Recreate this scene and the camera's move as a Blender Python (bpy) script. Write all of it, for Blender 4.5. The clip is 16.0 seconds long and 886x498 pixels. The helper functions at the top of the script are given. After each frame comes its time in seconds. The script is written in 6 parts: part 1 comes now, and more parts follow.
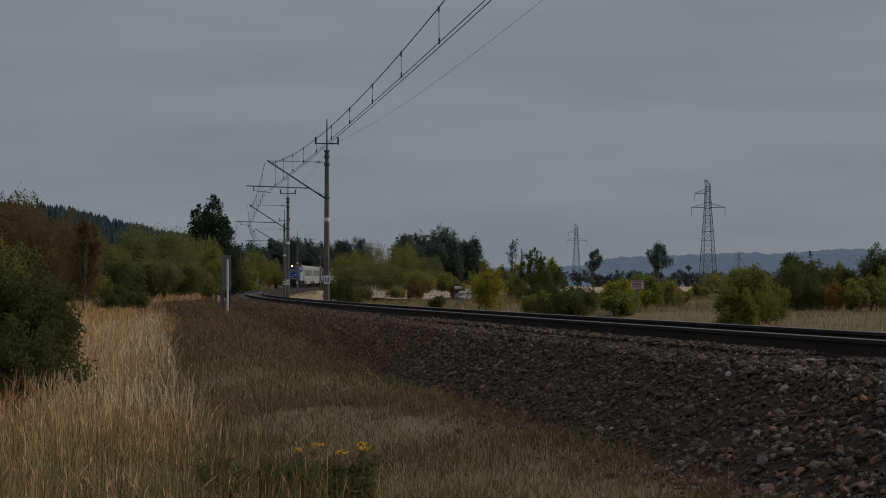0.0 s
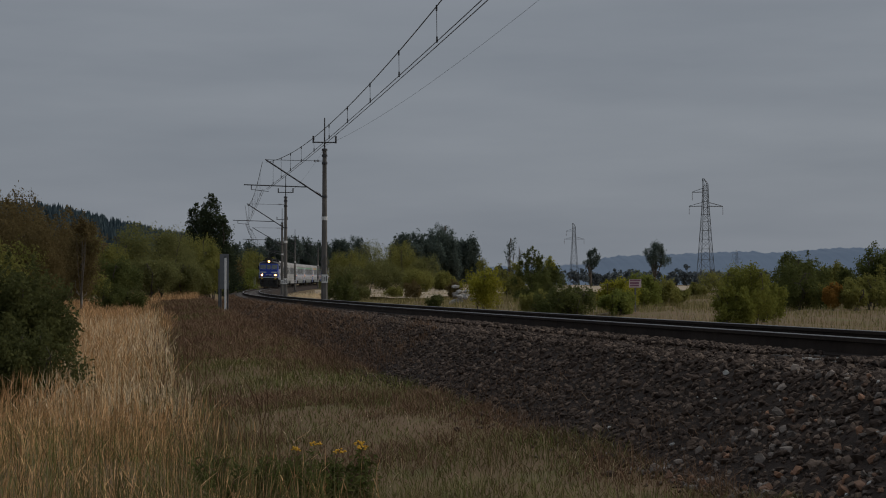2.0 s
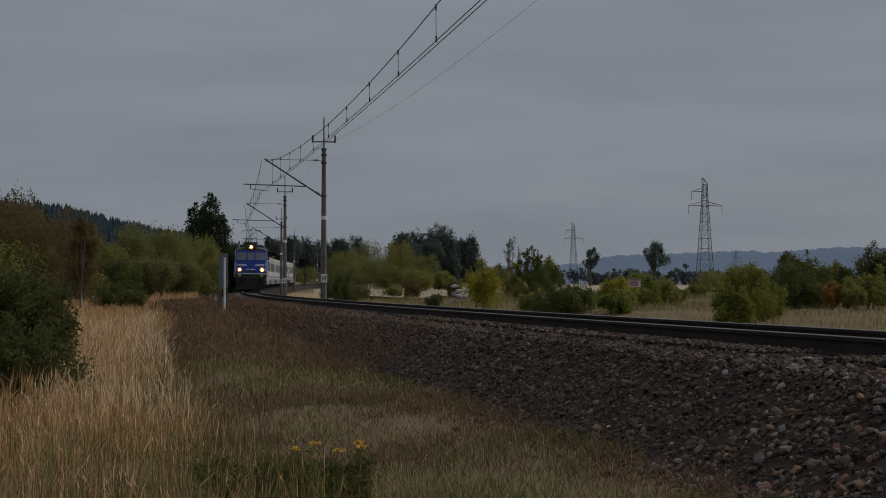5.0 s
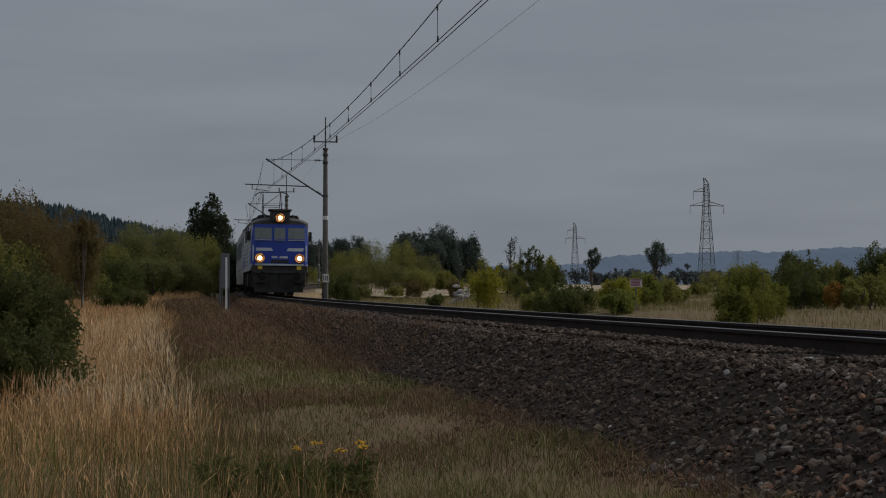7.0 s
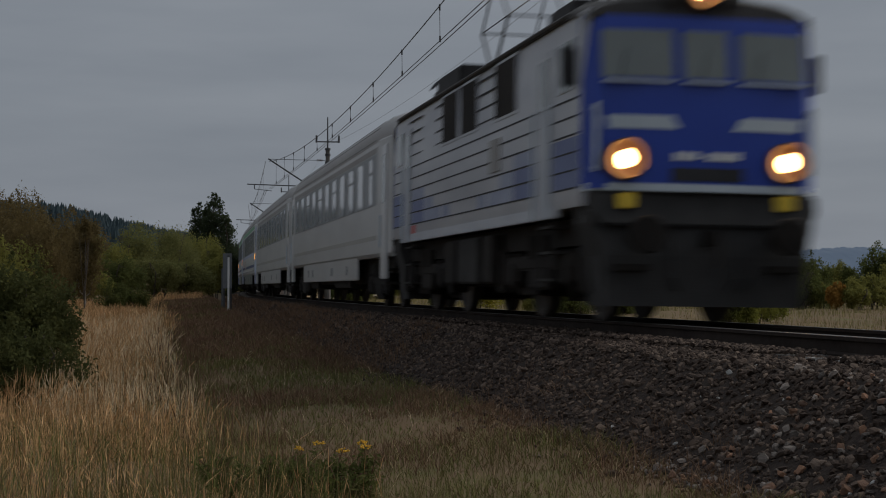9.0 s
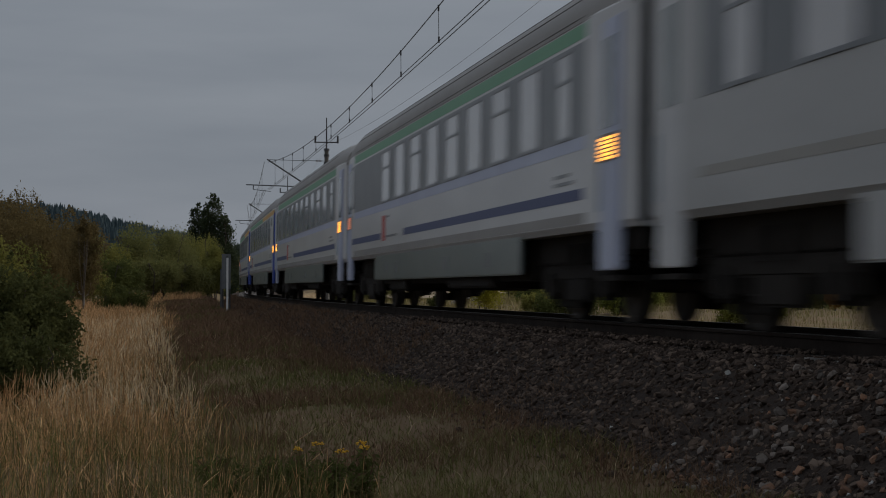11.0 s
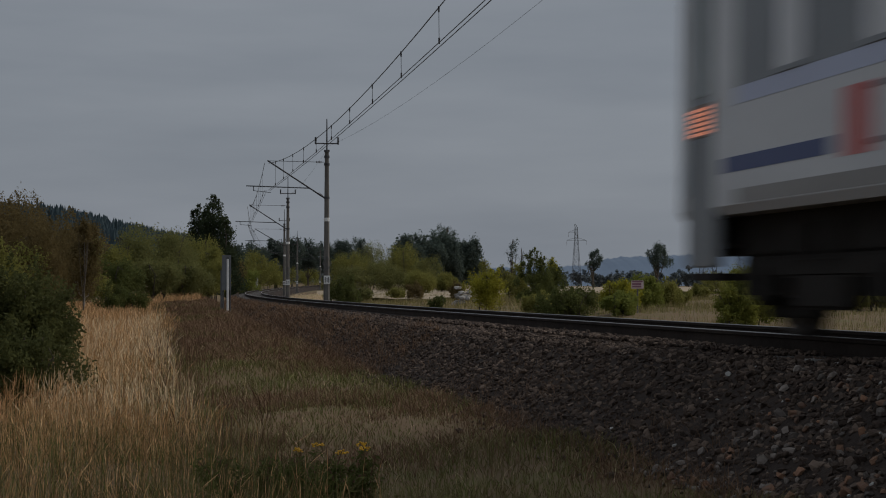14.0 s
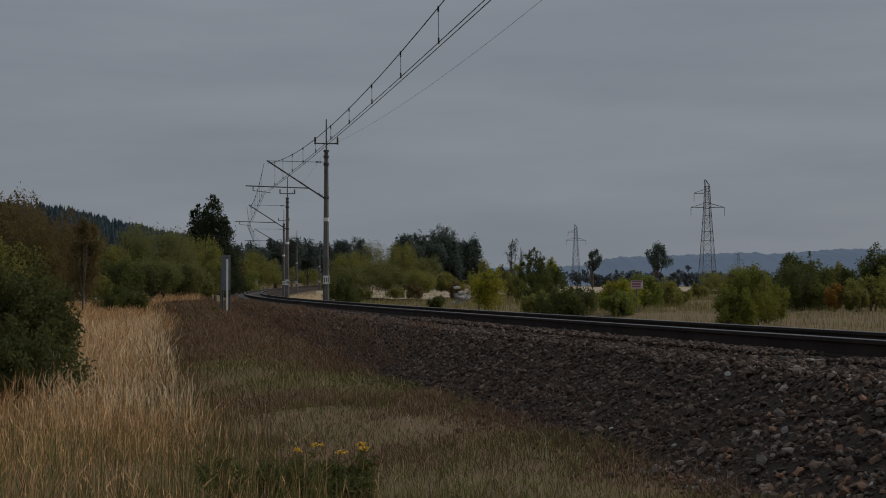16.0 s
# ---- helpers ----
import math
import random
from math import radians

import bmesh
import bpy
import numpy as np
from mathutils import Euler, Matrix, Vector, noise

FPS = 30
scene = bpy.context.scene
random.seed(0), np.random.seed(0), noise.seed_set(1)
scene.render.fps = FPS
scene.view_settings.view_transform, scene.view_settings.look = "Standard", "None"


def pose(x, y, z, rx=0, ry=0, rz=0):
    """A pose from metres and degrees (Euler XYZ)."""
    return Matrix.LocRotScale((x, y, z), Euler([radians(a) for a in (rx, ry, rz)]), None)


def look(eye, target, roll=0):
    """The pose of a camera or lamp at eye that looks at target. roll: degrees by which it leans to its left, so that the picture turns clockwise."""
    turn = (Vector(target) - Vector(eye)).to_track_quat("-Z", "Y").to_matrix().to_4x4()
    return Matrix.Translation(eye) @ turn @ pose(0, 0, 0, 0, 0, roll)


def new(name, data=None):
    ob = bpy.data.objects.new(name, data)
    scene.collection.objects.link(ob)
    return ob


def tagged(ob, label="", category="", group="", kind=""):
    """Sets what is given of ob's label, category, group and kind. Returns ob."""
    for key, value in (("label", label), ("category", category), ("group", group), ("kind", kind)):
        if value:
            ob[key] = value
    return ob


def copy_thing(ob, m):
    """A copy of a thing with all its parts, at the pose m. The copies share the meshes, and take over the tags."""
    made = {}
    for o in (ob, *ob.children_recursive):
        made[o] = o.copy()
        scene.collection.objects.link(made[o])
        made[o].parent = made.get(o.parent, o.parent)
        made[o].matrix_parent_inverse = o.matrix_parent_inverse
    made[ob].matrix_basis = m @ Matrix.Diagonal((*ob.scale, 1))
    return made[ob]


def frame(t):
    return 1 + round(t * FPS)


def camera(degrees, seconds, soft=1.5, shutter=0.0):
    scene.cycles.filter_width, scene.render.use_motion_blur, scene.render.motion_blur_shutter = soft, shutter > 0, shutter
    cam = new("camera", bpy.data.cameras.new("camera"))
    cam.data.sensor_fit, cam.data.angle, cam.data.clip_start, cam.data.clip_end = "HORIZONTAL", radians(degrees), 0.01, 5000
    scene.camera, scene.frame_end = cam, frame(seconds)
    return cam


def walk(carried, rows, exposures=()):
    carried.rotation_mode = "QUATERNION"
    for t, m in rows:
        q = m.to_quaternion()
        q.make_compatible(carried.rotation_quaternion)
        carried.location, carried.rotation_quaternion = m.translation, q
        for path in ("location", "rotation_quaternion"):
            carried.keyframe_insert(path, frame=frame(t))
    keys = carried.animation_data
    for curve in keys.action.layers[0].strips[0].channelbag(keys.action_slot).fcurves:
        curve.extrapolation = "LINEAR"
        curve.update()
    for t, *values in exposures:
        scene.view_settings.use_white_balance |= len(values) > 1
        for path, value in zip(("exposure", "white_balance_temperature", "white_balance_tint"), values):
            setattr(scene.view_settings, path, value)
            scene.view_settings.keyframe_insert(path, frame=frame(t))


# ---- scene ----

# camera: a phone on a low stand beside the line, eye half a metre above the rail heads
EYE = 0.478
LENS = 30.11
PITCH = 1.2666
PER_DEG = 180 / math.pi / 2914.5
SWAY = ((0.0, 1, 0), (0.5, -2, 0), (1.0, -2, -2), (1.5, -3, -2), (2.0, -3, -2), (2.5, -5, -3), (4.2, -5, -3),
        (6.3, -2, -3), (7.0, -1.5, -3), (8.0, 0, -3), (8.5, 1, -3), (9.0, 2.5, -3), (11.4, 0.3, -2), (12.5, 1, -2),
        (13.2, 1, -1), (13.6, 1, 0), (14.5, 0.6, 0), (15.0, 0, 0.6), (16.0, 0, 0))
cam = camera(LENS, 16.0, soft=1.05, shutter=0.5)
walk(cam, [(t, pose(0, 0, EYE, 90 + PITCH + dy * PER_DEG, 0, dx * PER_DEG)) for t, dx, dy in SWAY])

# ---- world and light: an even overcast sky before dusk ----
world = bpy.data.worlds.new("overcast_sky")
scene.world = world
world.use_nodes = True
wn, wl = world.node_tree.nodes, world.node_tree.links
wn.clear()
w_out = wn.new("ShaderNodeOutputWorld")
w_bg = wn.new("ShaderNodeBackground")
w_sky = wn.new("ShaderNodeTexSky")
w_sky.sky_type = "NISHITA"
w_sky.sun_disc = False
w_sky.sun_elevation, w_sky.sun_rotation = radians(37), radians(67)
w_sky.air_density, w_sky.dust_density = 1.0, 3.0
w_dim = wn.new("ShaderNodeMix")
w_dim.data_type = "RGBA"
w_dim.blend_type = "MULTIPLY"
w_dim.inputs["Factor"].default_value = 1.0
w_dim.inputs["B"].default_value = (0.30, 0.30, 0.30, 1)
w_co = wn.new("ShaderNodeTexCoord")
w_map = wn.new("ShaderNodeMapping")
w_map.inputs["Scale"].default_value = (2.6, 2.6, 16.0)
w_noise = wn.new("ShaderNodeTexNoise")
w_noise.inputs["Scale"].default_value = 1.6
w_noise.inputs["Detail"].default_value = 5.0
w_noise.inputs["Roughness"].default_value = 0.5
w_ramp = wn.new("ShaderNodeValToRGB")
w_ramp.color_ramp.elements[0].position, w_ramp.color_ramp.elements[1].position = 0.30, 0.72
w_ramp.color_ramp.elements[0].color = (1.66, 1.86, 2.16, 1)
w_ramp.color_ramp.elements[1].color = (2.10, 2.30, 2.60, 1)
w_mix = wn.new("ShaderNodeMix")
w_mix.data_type = "RGBA"
w_mix.inputs["Factor"].default_value = 0.90
wl.new(w_co.outputs["Generated"], w_map.inputs["Vector"])
wl.new(w_map.outputs["Vector"], w_noise.inputs["Vector"])
wl.new(w_noise.outputs["Fac"], w_ramp.inputs["Fac"])
wl.new(w_sky.outputs["Color"], w_dim.inputs["A"])
wl.new(w_dim.outputs["Result"], w_mix.inputs["A"])
wl.new(w_ramp.outputs["Color"], w_mix.inputs["B"])
w_sep = wn.new("ShaderNodeSeparateXYZ")
w_rise = wn.new("ShaderNodeMapRange")
w_rise.inputs["From Min"].default_value, w_rise.inputs["From Max"].default_value = 0.22, 0.95
w_rise.inputs["To Min"].default_value, w_rise.inputs["To Max"].default_value = 1.0, 1.95
w_lift = wn.new("ShaderNodeVectorMath")
w_lift.operation = "SCALE"
wl.new(w_co.outputs["Generated"], w_sep.inputs["Vector"])
wl.new(w_sep.outputs["Z"], w_rise.inputs["Value"])
wl.new(w_mix.outputs["Result"], w_lift.inputs[0])
wl.new(w_rise.outputs["Result"], w_lift.inputs["Scale"])
wl.new(w_lift.outputs["Vector"], w_bg.inputs["Color"])
w_bg.inputs["Strength"].default_value = 0.119
wl.new(w_bg.outputs["Background"], w_out.inputs["Surface"])

sun_data = bpy.data.lights.new("sun", "SUN")
sun_data.energy, sun_data.angle, sun_data.color = 1.48, radians(50), (1.0, 0.93, 0.83)
sun = new("sun", sun_data)
sun.matrix_world = look((60, 55, 50), (0, 30, 0))


# ---- materials ----
def material(name, c1, c2, scale=8.0, rough=0.7, metal=0.0, bump=0.0, fine=60.0, island=0.0, spec=0.5, stretch=(1, 1, 1), c3=None, coarse=0.6, span=None):
    """Two or three colours by noise at two scales, with fine relief."""
    m = bpy.data.materials.new(name)
    m.use_nodes = True
    n, l = m.node_tree.nodes, m.node_tree.links
    bsdf = n["Principled BSDF"]
    bsdf.inputs["Roughness"].default_value = rough
    bsdf.inputs["Metallic"].default_value = metal
    bsdf.inputs["Specular IOR Level"].default_value = spec
    co = n.new("ShaderNodeTexCoord")
    mp = n.new("ShaderNodeMapping")
    mp.inputs["Scale"].default_value = stretch
    l.new(co.outputs["Object"], mp.inputs["Vector"])
    na = n.new("ShaderNodeTexNoise")
    na.inputs["Scale"].default_value, na.inputs["Detail"].default_value = scale, 6
    nb = n.new("ShaderNodeTexNoise")
    nb.inputs["Scale"].default_value, nb.inputs["Detail"].default_value = scale * 0.13, 3
    for q in (na, nb):
        l.new(mp.outputs["Vector"], q.inputs["Vector"])
    add = n.new("ShaderNodeMix")
    add.inputs["Factor"].default_value = coarse
    l.new(na.outputs["Fac"], add.inputs["A"])
    l.new(nb.outputs["Fac"], add.inputs["B"])
    fac = add.outputs["Result"]
    if island:
        geo = n.new("ShaderNodeNewGeometry")
        mi = n.new("ShaderNodeMix")
        mi.inputs["Factor"].default_value = island
        l.new(fac, mi.inputs["A"])
        l.new(geo.outputs["Random Per Island"], mi.inputs["B"])
        fac = mi.outputs["Result"]
    ramp = n.new("ShaderNodeValToRGB")
    lo, hi = span or ((0.32, 0.68) if not island else (0.2, 0.8))
    e = ramp.color_ramp.elements
    e[0].position, e[1].position = lo, hi
    e[0].color, e[1].color = (*c1, 1), (*c2, 1)
    if c3:
        k = e.new(0.5 * (lo + hi))
        k.color = (*c3, 1)
    l.new(fac, ramp.inputs["Fac"])
    l.new(ramp.outputs["Color"], bsdf.inputs["Base Color"])
    if bump:
        nf = n.new("ShaderNodeTexNoise")
        nf.inputs["Scale"].default_value, nf.inputs["Detail"].default_value = fine, 4
        l.new(mp.outputs["Vector"], nf.inputs["Vector"])
        b = n.new("ShaderNodeBump")
        b.inputs["Strength"].default_value, b.inputs["Distance"].default_value = bump, 0.02
        l.new(nf.outputs["Fac"], b.inputs["Height"])
        l.new(b.outputs["Normal"], bsdf.inputs["Normal"])
    return m


def glow(name, colour, strength):
    m = bpy.data.materials.new(name)
    m.use_nodes = True
    bsdf = m.node_tree.nodes["Principled BSDF"]
    bsdf.inputs["Base Color"].default_value = (*colour, 1)
    bsdf.inputs["Emission Color"].default_value = (*colour, 1)
    bsdf.inputs["Emission Strength"].default_value = strength
    return m


def glass(name, colour, rough=0.06):
    m = material(name, colour, [c * 1.3 for c in colour], 2.0, rough, 0.0, spec=0.9)
    m.node_tree.nodes["Principled BSDF"].inputs["Transmission Weight"].default_value = 0.25
    return m


M_GROUND = material("ground_turf", (0.135, 0.104, 0.047), (0.104, 0.112, 0.035), 1.4, 0.95, 0, 0.6, 25, c3=(0.142, 0.092, 0.051), coarse=0.45, spec=0.2)
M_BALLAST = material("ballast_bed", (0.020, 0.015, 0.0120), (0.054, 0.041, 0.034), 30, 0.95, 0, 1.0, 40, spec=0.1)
M_STONE = material("ballast_stone", (0.032, 0.0222, 0.0172), (0.192, 0.140, 0.106), 22, 0.92, 0, 0.5, 90, island=0.8, c3=(0.068, 0.048, 0.037), span=(0.10, 1.0), spec=0.2)
M_RUST_STONE = material("rusty_stone", (0.094, 0.057, 0.039), (0.290, 0.150, 0.085), 22, 0.92, 0, 0.5, 90, island=0.8, span=(0.1, 1.0))
M_PALE_STONE = material("pale_stone", (0.30, 0.29, 0.27), (0.50, 0.49, 0.46), 22, 0.9, 0, 0.5, 90)
M_MID_STONE = material("grey_stone", (0.066, 0.053, 0.044), (0.205, 0.170, 0.143), 22, 0.9, 0, 0.5, 90, island=0.8)
M_RAIL = material("rail_steel", (0.022, 0.0165, 0.0140), (0.046, 0.035, 0.029), 12, 0.9, 0.0, 0.3, 80, spec=0.1)
M_RAILHEAD = material("polished_rail_head", (0.14, 0.131, 0.124), (0.23, 0.215, 0.20), 6, 0.36, 1.0)
M_SLEEPER = material("sleeper_concrete", (0.10, 0.092, 0.084), (0.22, 0.20, 0.185), 14, 0.95, 0, 0.5, 60, spec=0.1)
M_DRY = material("dry_grass", (0.34, 0.193, 0.088), (0.78, 0.490, 0.248), 1.2, 0.85, island=0.55, c3=(0.56, 0.332, 0.153), span=(0.25, 0.75), spec=0.2)
M_BLEACHED = material("bleached_grass", (0.60, 0.44, 0.25), (0.85, 0.68, 0.45), 1.2, 0.85, island=0.5, spec=0.2)
M_BOARD = material("weathered_board_metal", (0.11, 0.118, 0.125), (0.17, 0.178, 0.185), 5, 0.7, 0.1)
M_GREEN = material("short_grass", (0.120, 0.134, 0.033), (0.165, 0.110, 0.056), 1.8, 0.9, island=0.22, c3=(0.150, 0.131, 0.048), span=(0.38, 0.62), coarse=0.3, spec=0.2)
M_TUFT = material("fresh_grass", (0.130, 0.165, 0.042), (0.25, 0.25, 0.085), 2.0, 0.85, island=0.4, spec=0.2)
M_WEED = material("dead_weeds", (0.115, 0.067, 0.042), (0.235, 0.145, 0.084), 1.5, 0.9, island=0.45, spec=0.2)
M_MEADOW = material("meadow_grass", (0.155, 0.155, 0.044), (0.37, 0.285, 0.140), 0.25, 0.85, island=0.35, c3=(0.265, 0.222, 0.088), span=(0.3, 0.68), spec=0.2)
M_FIELD = material("stubble_field", (0.255, 0.195, 0.125), (0.345, 0.272, 0.185), 0.3, 0.95, 0, 0.3, 6)
M_BARK = material("bark", (0.045, 0.036, 0.028), (0.13, 0.105, 0.08), 14, 0.95, 0, 0.6, 40)
M_BIRCH = material("birch_bark", (0.25, 0.23, 0.20), (0.55, 0.52, 0.47), 9, 0.85, 0, 0.3, 30)
M_RUBBLE = material("pale_old_concrete", (0.24, 0.225, 0.205), (0.40, 0.38, 0.35), 9, 0.9, 0, 0.5, 40)
M_CONCRETE = material("mast_concrete", (0.085, 0.079, 0.072), (0.185, 0.170, 0.152), 5, 0.9, 0, 0.4, 50, stretch=(1, 1, 0.3))
M_PYLON = material("grey_pylon_steel", (0.070, 0.074, 0.080), (0.11, 0.115, 0.12), 2, 0.7, 0.3)
M_DARKSTEEL = material("dark_galvanised_steel", (0.045, 0.046, 0.05), (0.10, 0.10, 0.105), 8, 0.6, 0.6, 0.2, 50)
M_WIRE = material("copper_wire", (0.03, 0.03, 0.032), (0.055, 0.05, 0.05), 8, 0.5, 0.7)
M_INSUL = material("brown_insulator", (0.05, 0.03, 0.025), (0.09, 0.05, 0.04), 8, 0.3)
M_WHITE = material("white_paint", (0.62, 0.62, 0.60), (0.80, 0.80, 0.78), 5, 0.6, 0, 0.1, 60)
M_GREYSIGN = material("grey_sign_metal", (0.075, 0.080, 0.085), (0.12, 0.125, 0.13), 5, 0.6, 0.1)
M_PINK = material("faded_sign_white", (0.55, 0.40, 0.40), (0.70, 0.58, 0.58), 4, 0.6)
M_RED = material("red_paint", (0.42, 0.05, 0.045), (0.55, 0.10, 0.08), 5, 0.55)
M_FADEDRED = material("faded_red_print", (0.22, 0.085, 0.13), (0.30, 0.14, 0.18), 12, 0.6)
M_YELLOW = material("yellow_paint", (0.62, 0.42, 0.03), (0.78, 0.55, 0.05), 5, 0.5)
M_BLUE = material("loco_blue_paint", (0.008, 0.036, 0.285), (0.014, 0.053, 0.365), 1.5, 0.38, 0, 0.05, 40)
M_LOCOWHITE = material("loco_grey_white_paint", (0.33, 0.345, 0.385), (0.54, 0.55, 0.57), 1.6, 0.42, 0, 0.08, 40, stretch=(0.5, 1, 1.6))
M_BAND = material("light_grey_band", (0.44, 0.50, 0.55), (0.54, 0.60, 0.64), 2, 0.5)
M_ROOF = material("sooty_roof", (0.045, 0.043, 0.042), (0.095, 0.09, 0.085), 2.5, 0.85, 0, 0.3, 40)
M_UNDER = material("underframe_grime", (0.011, 0.0098, 0.0088), (0.036, 0.031, 0.027), 4, 0.85, 0.0, 0.4, 30, spec=0.15)
M_APRON = material("dusty_apron_grey", (0.020, 0.0195, 0.0195), (0.048, 0.046, 0.044), 3, 0.8, 0.0, 0.3, 30, spec=0.25)
M_UNDERLIGHT = material("brake_dust_grey", (0.020, 0.019, 0.018), (0.055, 0.051, 0.047), 4, 0.85, 0.0, 0.3, 30, spec=0.2)
M_WHEEL = material("wheel_steel", (0.035, 0.030, 0.028), (0.085, 0.075, 0.068), 6, 0.6, 0.6)
M_ROOFRIB = material("roof_seam_grime", (0.10, 0.10, 0.098), (0.16, 0.158, 0.15), 6, 0.8)
# shade along side ribs put into colour; grille and end walls reuse it
M_RIB = material("rib_shade_dark_grey", (0.018, 0.018, 0.02), (0.042, 0.042, 0.046), 6, 0.8)
M_COACH = material("coach_white_paint", (0.43, 0.43, 0.437), (0.62, 0.62, 0.617), 0.9, 0.30, 0, 0.05, 30, stretch=(0.4, 1, 1.4))
M_COACHOLD = material("old_coach_grey_white", (0.33, 0.33, 0.325), (0.49, 0.49, 0.48), 0.9, 0.36, 0, 0.05, 30, stretch=(0.4, 1, 1.4))
M_COACHBAND = material("coach_dark_grey_band", (0.15, 0.162, 0.172), (0.215, 0.228, 0.238), 1.2, 0.4)
M_COACHLILAC = material("coach_pale_blue_band", (0.38, 0.415, 0.55), (0.49, 0.53, 0.66), 1.2, 0.45)
M_COACHROOF = material("coach_grey_roof", (0.215, 0.205, 0.195), (0.32, 0.31, 0.295), 1.5, 0.6, 0, 0.1, 20)
M_SKIRT = material("coach_green_grey_skirt", (0.14, 0.168, 0.165), (0.21, 0.240, 0.235), 1.4, 0.28, 0, 0.05, 30)
M_GREENSTRIPE = material("green_stripe", (0.10, 0.30, 0.16), (0.15, 0.38, 0.22), 2, 0.45)
M_ORANGE = material("orange_stripe", (0.62, 0.33, 0.06), (0.72, 0.42, 0.09), 2, 0.45)
M_NAVY = material("navy_stripe", (0.026, 0.045, 0.135), (0.040, 0.062, 0.175), 2, 0.45)
M_BEIGE = material("faded_beige_stripe", (0.26, 0.25, 0.23), (0.34, 0.33, 0.30), 2, 0.5)
M_DOORBLUE = material("door_blue", (0.018, 0.055, 0.33), (0.03, 0.08, 0.42), 2, 0.4)
M_SLATEBLUE = material("faded_slate_blue", (0.075, 0.10, 0.23), (0.15, 0.185, 0.33), 3, 0.5)
M_PALEBLUE = material("faded_pale_blue", (0.17, 0.20, 0.32), (0.34, 0.37, 0.46), 2.2, 0.5, stretch=(1, 1, 1.6))
# pale base colour stands for the sky seen in the coach windows
M_GLASS = glass("coach_glass_sky_pale", (0.58, 0.575, 0.58), 0.07)
# grey-green base colour paints in part of the sky reflection
M_CABGLASS = glass("cab_glass_sky_tint", (0.155, 0.175, 0.165), 0.08)
M_BLACK = material("black_rubber", (0.012, 0.012, 0.013), (0.028, 0.027, 0.027), 6, 0.8)
M_REFLECTOR = material("lamp_reflector_brass", (0.10, 0.045, 0.026), (0.16, 0.078, 0.046), 6, 0.5, 0.2)
M_LAMP = glow("headlamp_glow", (1.0, 0.56, 0.20), 16.0)
M_LED = glow("amber_led_glow", (1.0, 0.40, 0.06), 2.6)
M_LEDDIM = glow("faint_display_glow", (1.0, 0.36, 0.22), 0.35)
M_LEDPANEL = material("display_panel_black", (0.10, 0.045, 0.015), (0.15, 0.07, 0.02), 6, 0.3)
# blue of the ridge is distance haze put into the base colour
M_HILL = material("far_hill_haze_blue", (0.080, 0.122, 0.185), (0.100, 0.145, 0.208), 0.02, 1.0)
# tree belts: haze over the plain mixed into the leaf colour
M_FARTREE = material("far_trees_haze_tint", (0.075, 0.092, 0.100), (0.125, 0.140, 0.140), 0.1, 1.0, island=0.5)


def foliage(name, a, b, c=None):
    m = material(name, a, b, 0.9, 0.85, island=0.20, c3=c, spec=0.12, stretch=(1, 1, 0.45))
    n, l = m.node_tree.nodes, m.node_tree.links
    bsdf, out = n["Principled BSDF"], n["Material Output"]
    thin, mix = n.new("ShaderNodeBsdfTranslucent"), n.new("ShaderNodeMixShader")
    l.new(bsdf.inputs["Base Color"].links[0].from_socket, thin.inputs["Color"])
    mix.inputs["Fac"].default_value = 0.42
    l.new(bsdf.outputs["BSDF"], mix.inputs[1])
    l.new(thin.outputs["BSDF"], mix.inputs[2])
    l.new(mix.outputs["Shader"], out.inputs["Surface"])
    return m


M_LEAF_DARK = foliage("dark_green_leaves", (0.044, 0.059, 0.020), (0.171, 0.183, 0.055))
M_LEAF_THORN = foliage("blackish_green_leaves", (0.040, 0.050, 0.021), (0.165, 0.168, 0.056))
M_LEAF_OLIVE = foliage("olive_leaves", (0.128, 0.138, 0.036), (0.325, 0.300, 0.088))
M_LEAF_GREEN = foliage("willow_leaves", (0.102, 0.134, 0.028), (0.300, 0.310, 0.076))
M_LEAF_YELLOW = foliage("yellowing_leaves", (0.156, 0.166, 0.022), (0.444, 0.396, 0.054))
M_LEAF_WILD = foliage("mixed_olive_green_leaves", (0.098, 0.118, 0.023), (0.290, 0.280, 0.062))
M_LEAF_BROWN = foliage("autumn_brown_leaves", (0.092, 0.070, 0.030), (0.220, 0.165, 0.072))
M_LEAF_RUST = foliage("orange_autumn_leaves", (0.24, 0.125, 0.030), (0.44, 0.25, 0.06))
M_LEAF_DULL = foliage("dull_olive_leaves", (0.102, 0.112, 0.040), (0.262, 0.252, 0.092))
M_NEEDLE = foliage("spruce_needles", (0.024, 0.034, 0.020), (0.076, 0.095, 0.048))
# dark leaves of far trees, greyed and blued to paint in haze
M_LEAF_FAR = foliage("haze_tinted_dark_leaves", (0.058, 0.080, 0.070), (0.118, 0.145, 0.118))
# bluish, lifted tone carries the haze before the hill
M_FOREST = foliage("haze_tinted_hill_forest", (0.052, 0.082, 0.096), (0.100, 0.136, 0.146))
M_TANSY = material("tansy_yellow", (0.50, 0.25, 0.01), (0.72, 0.42, 0.02), 20, 0.8, island=0.5)


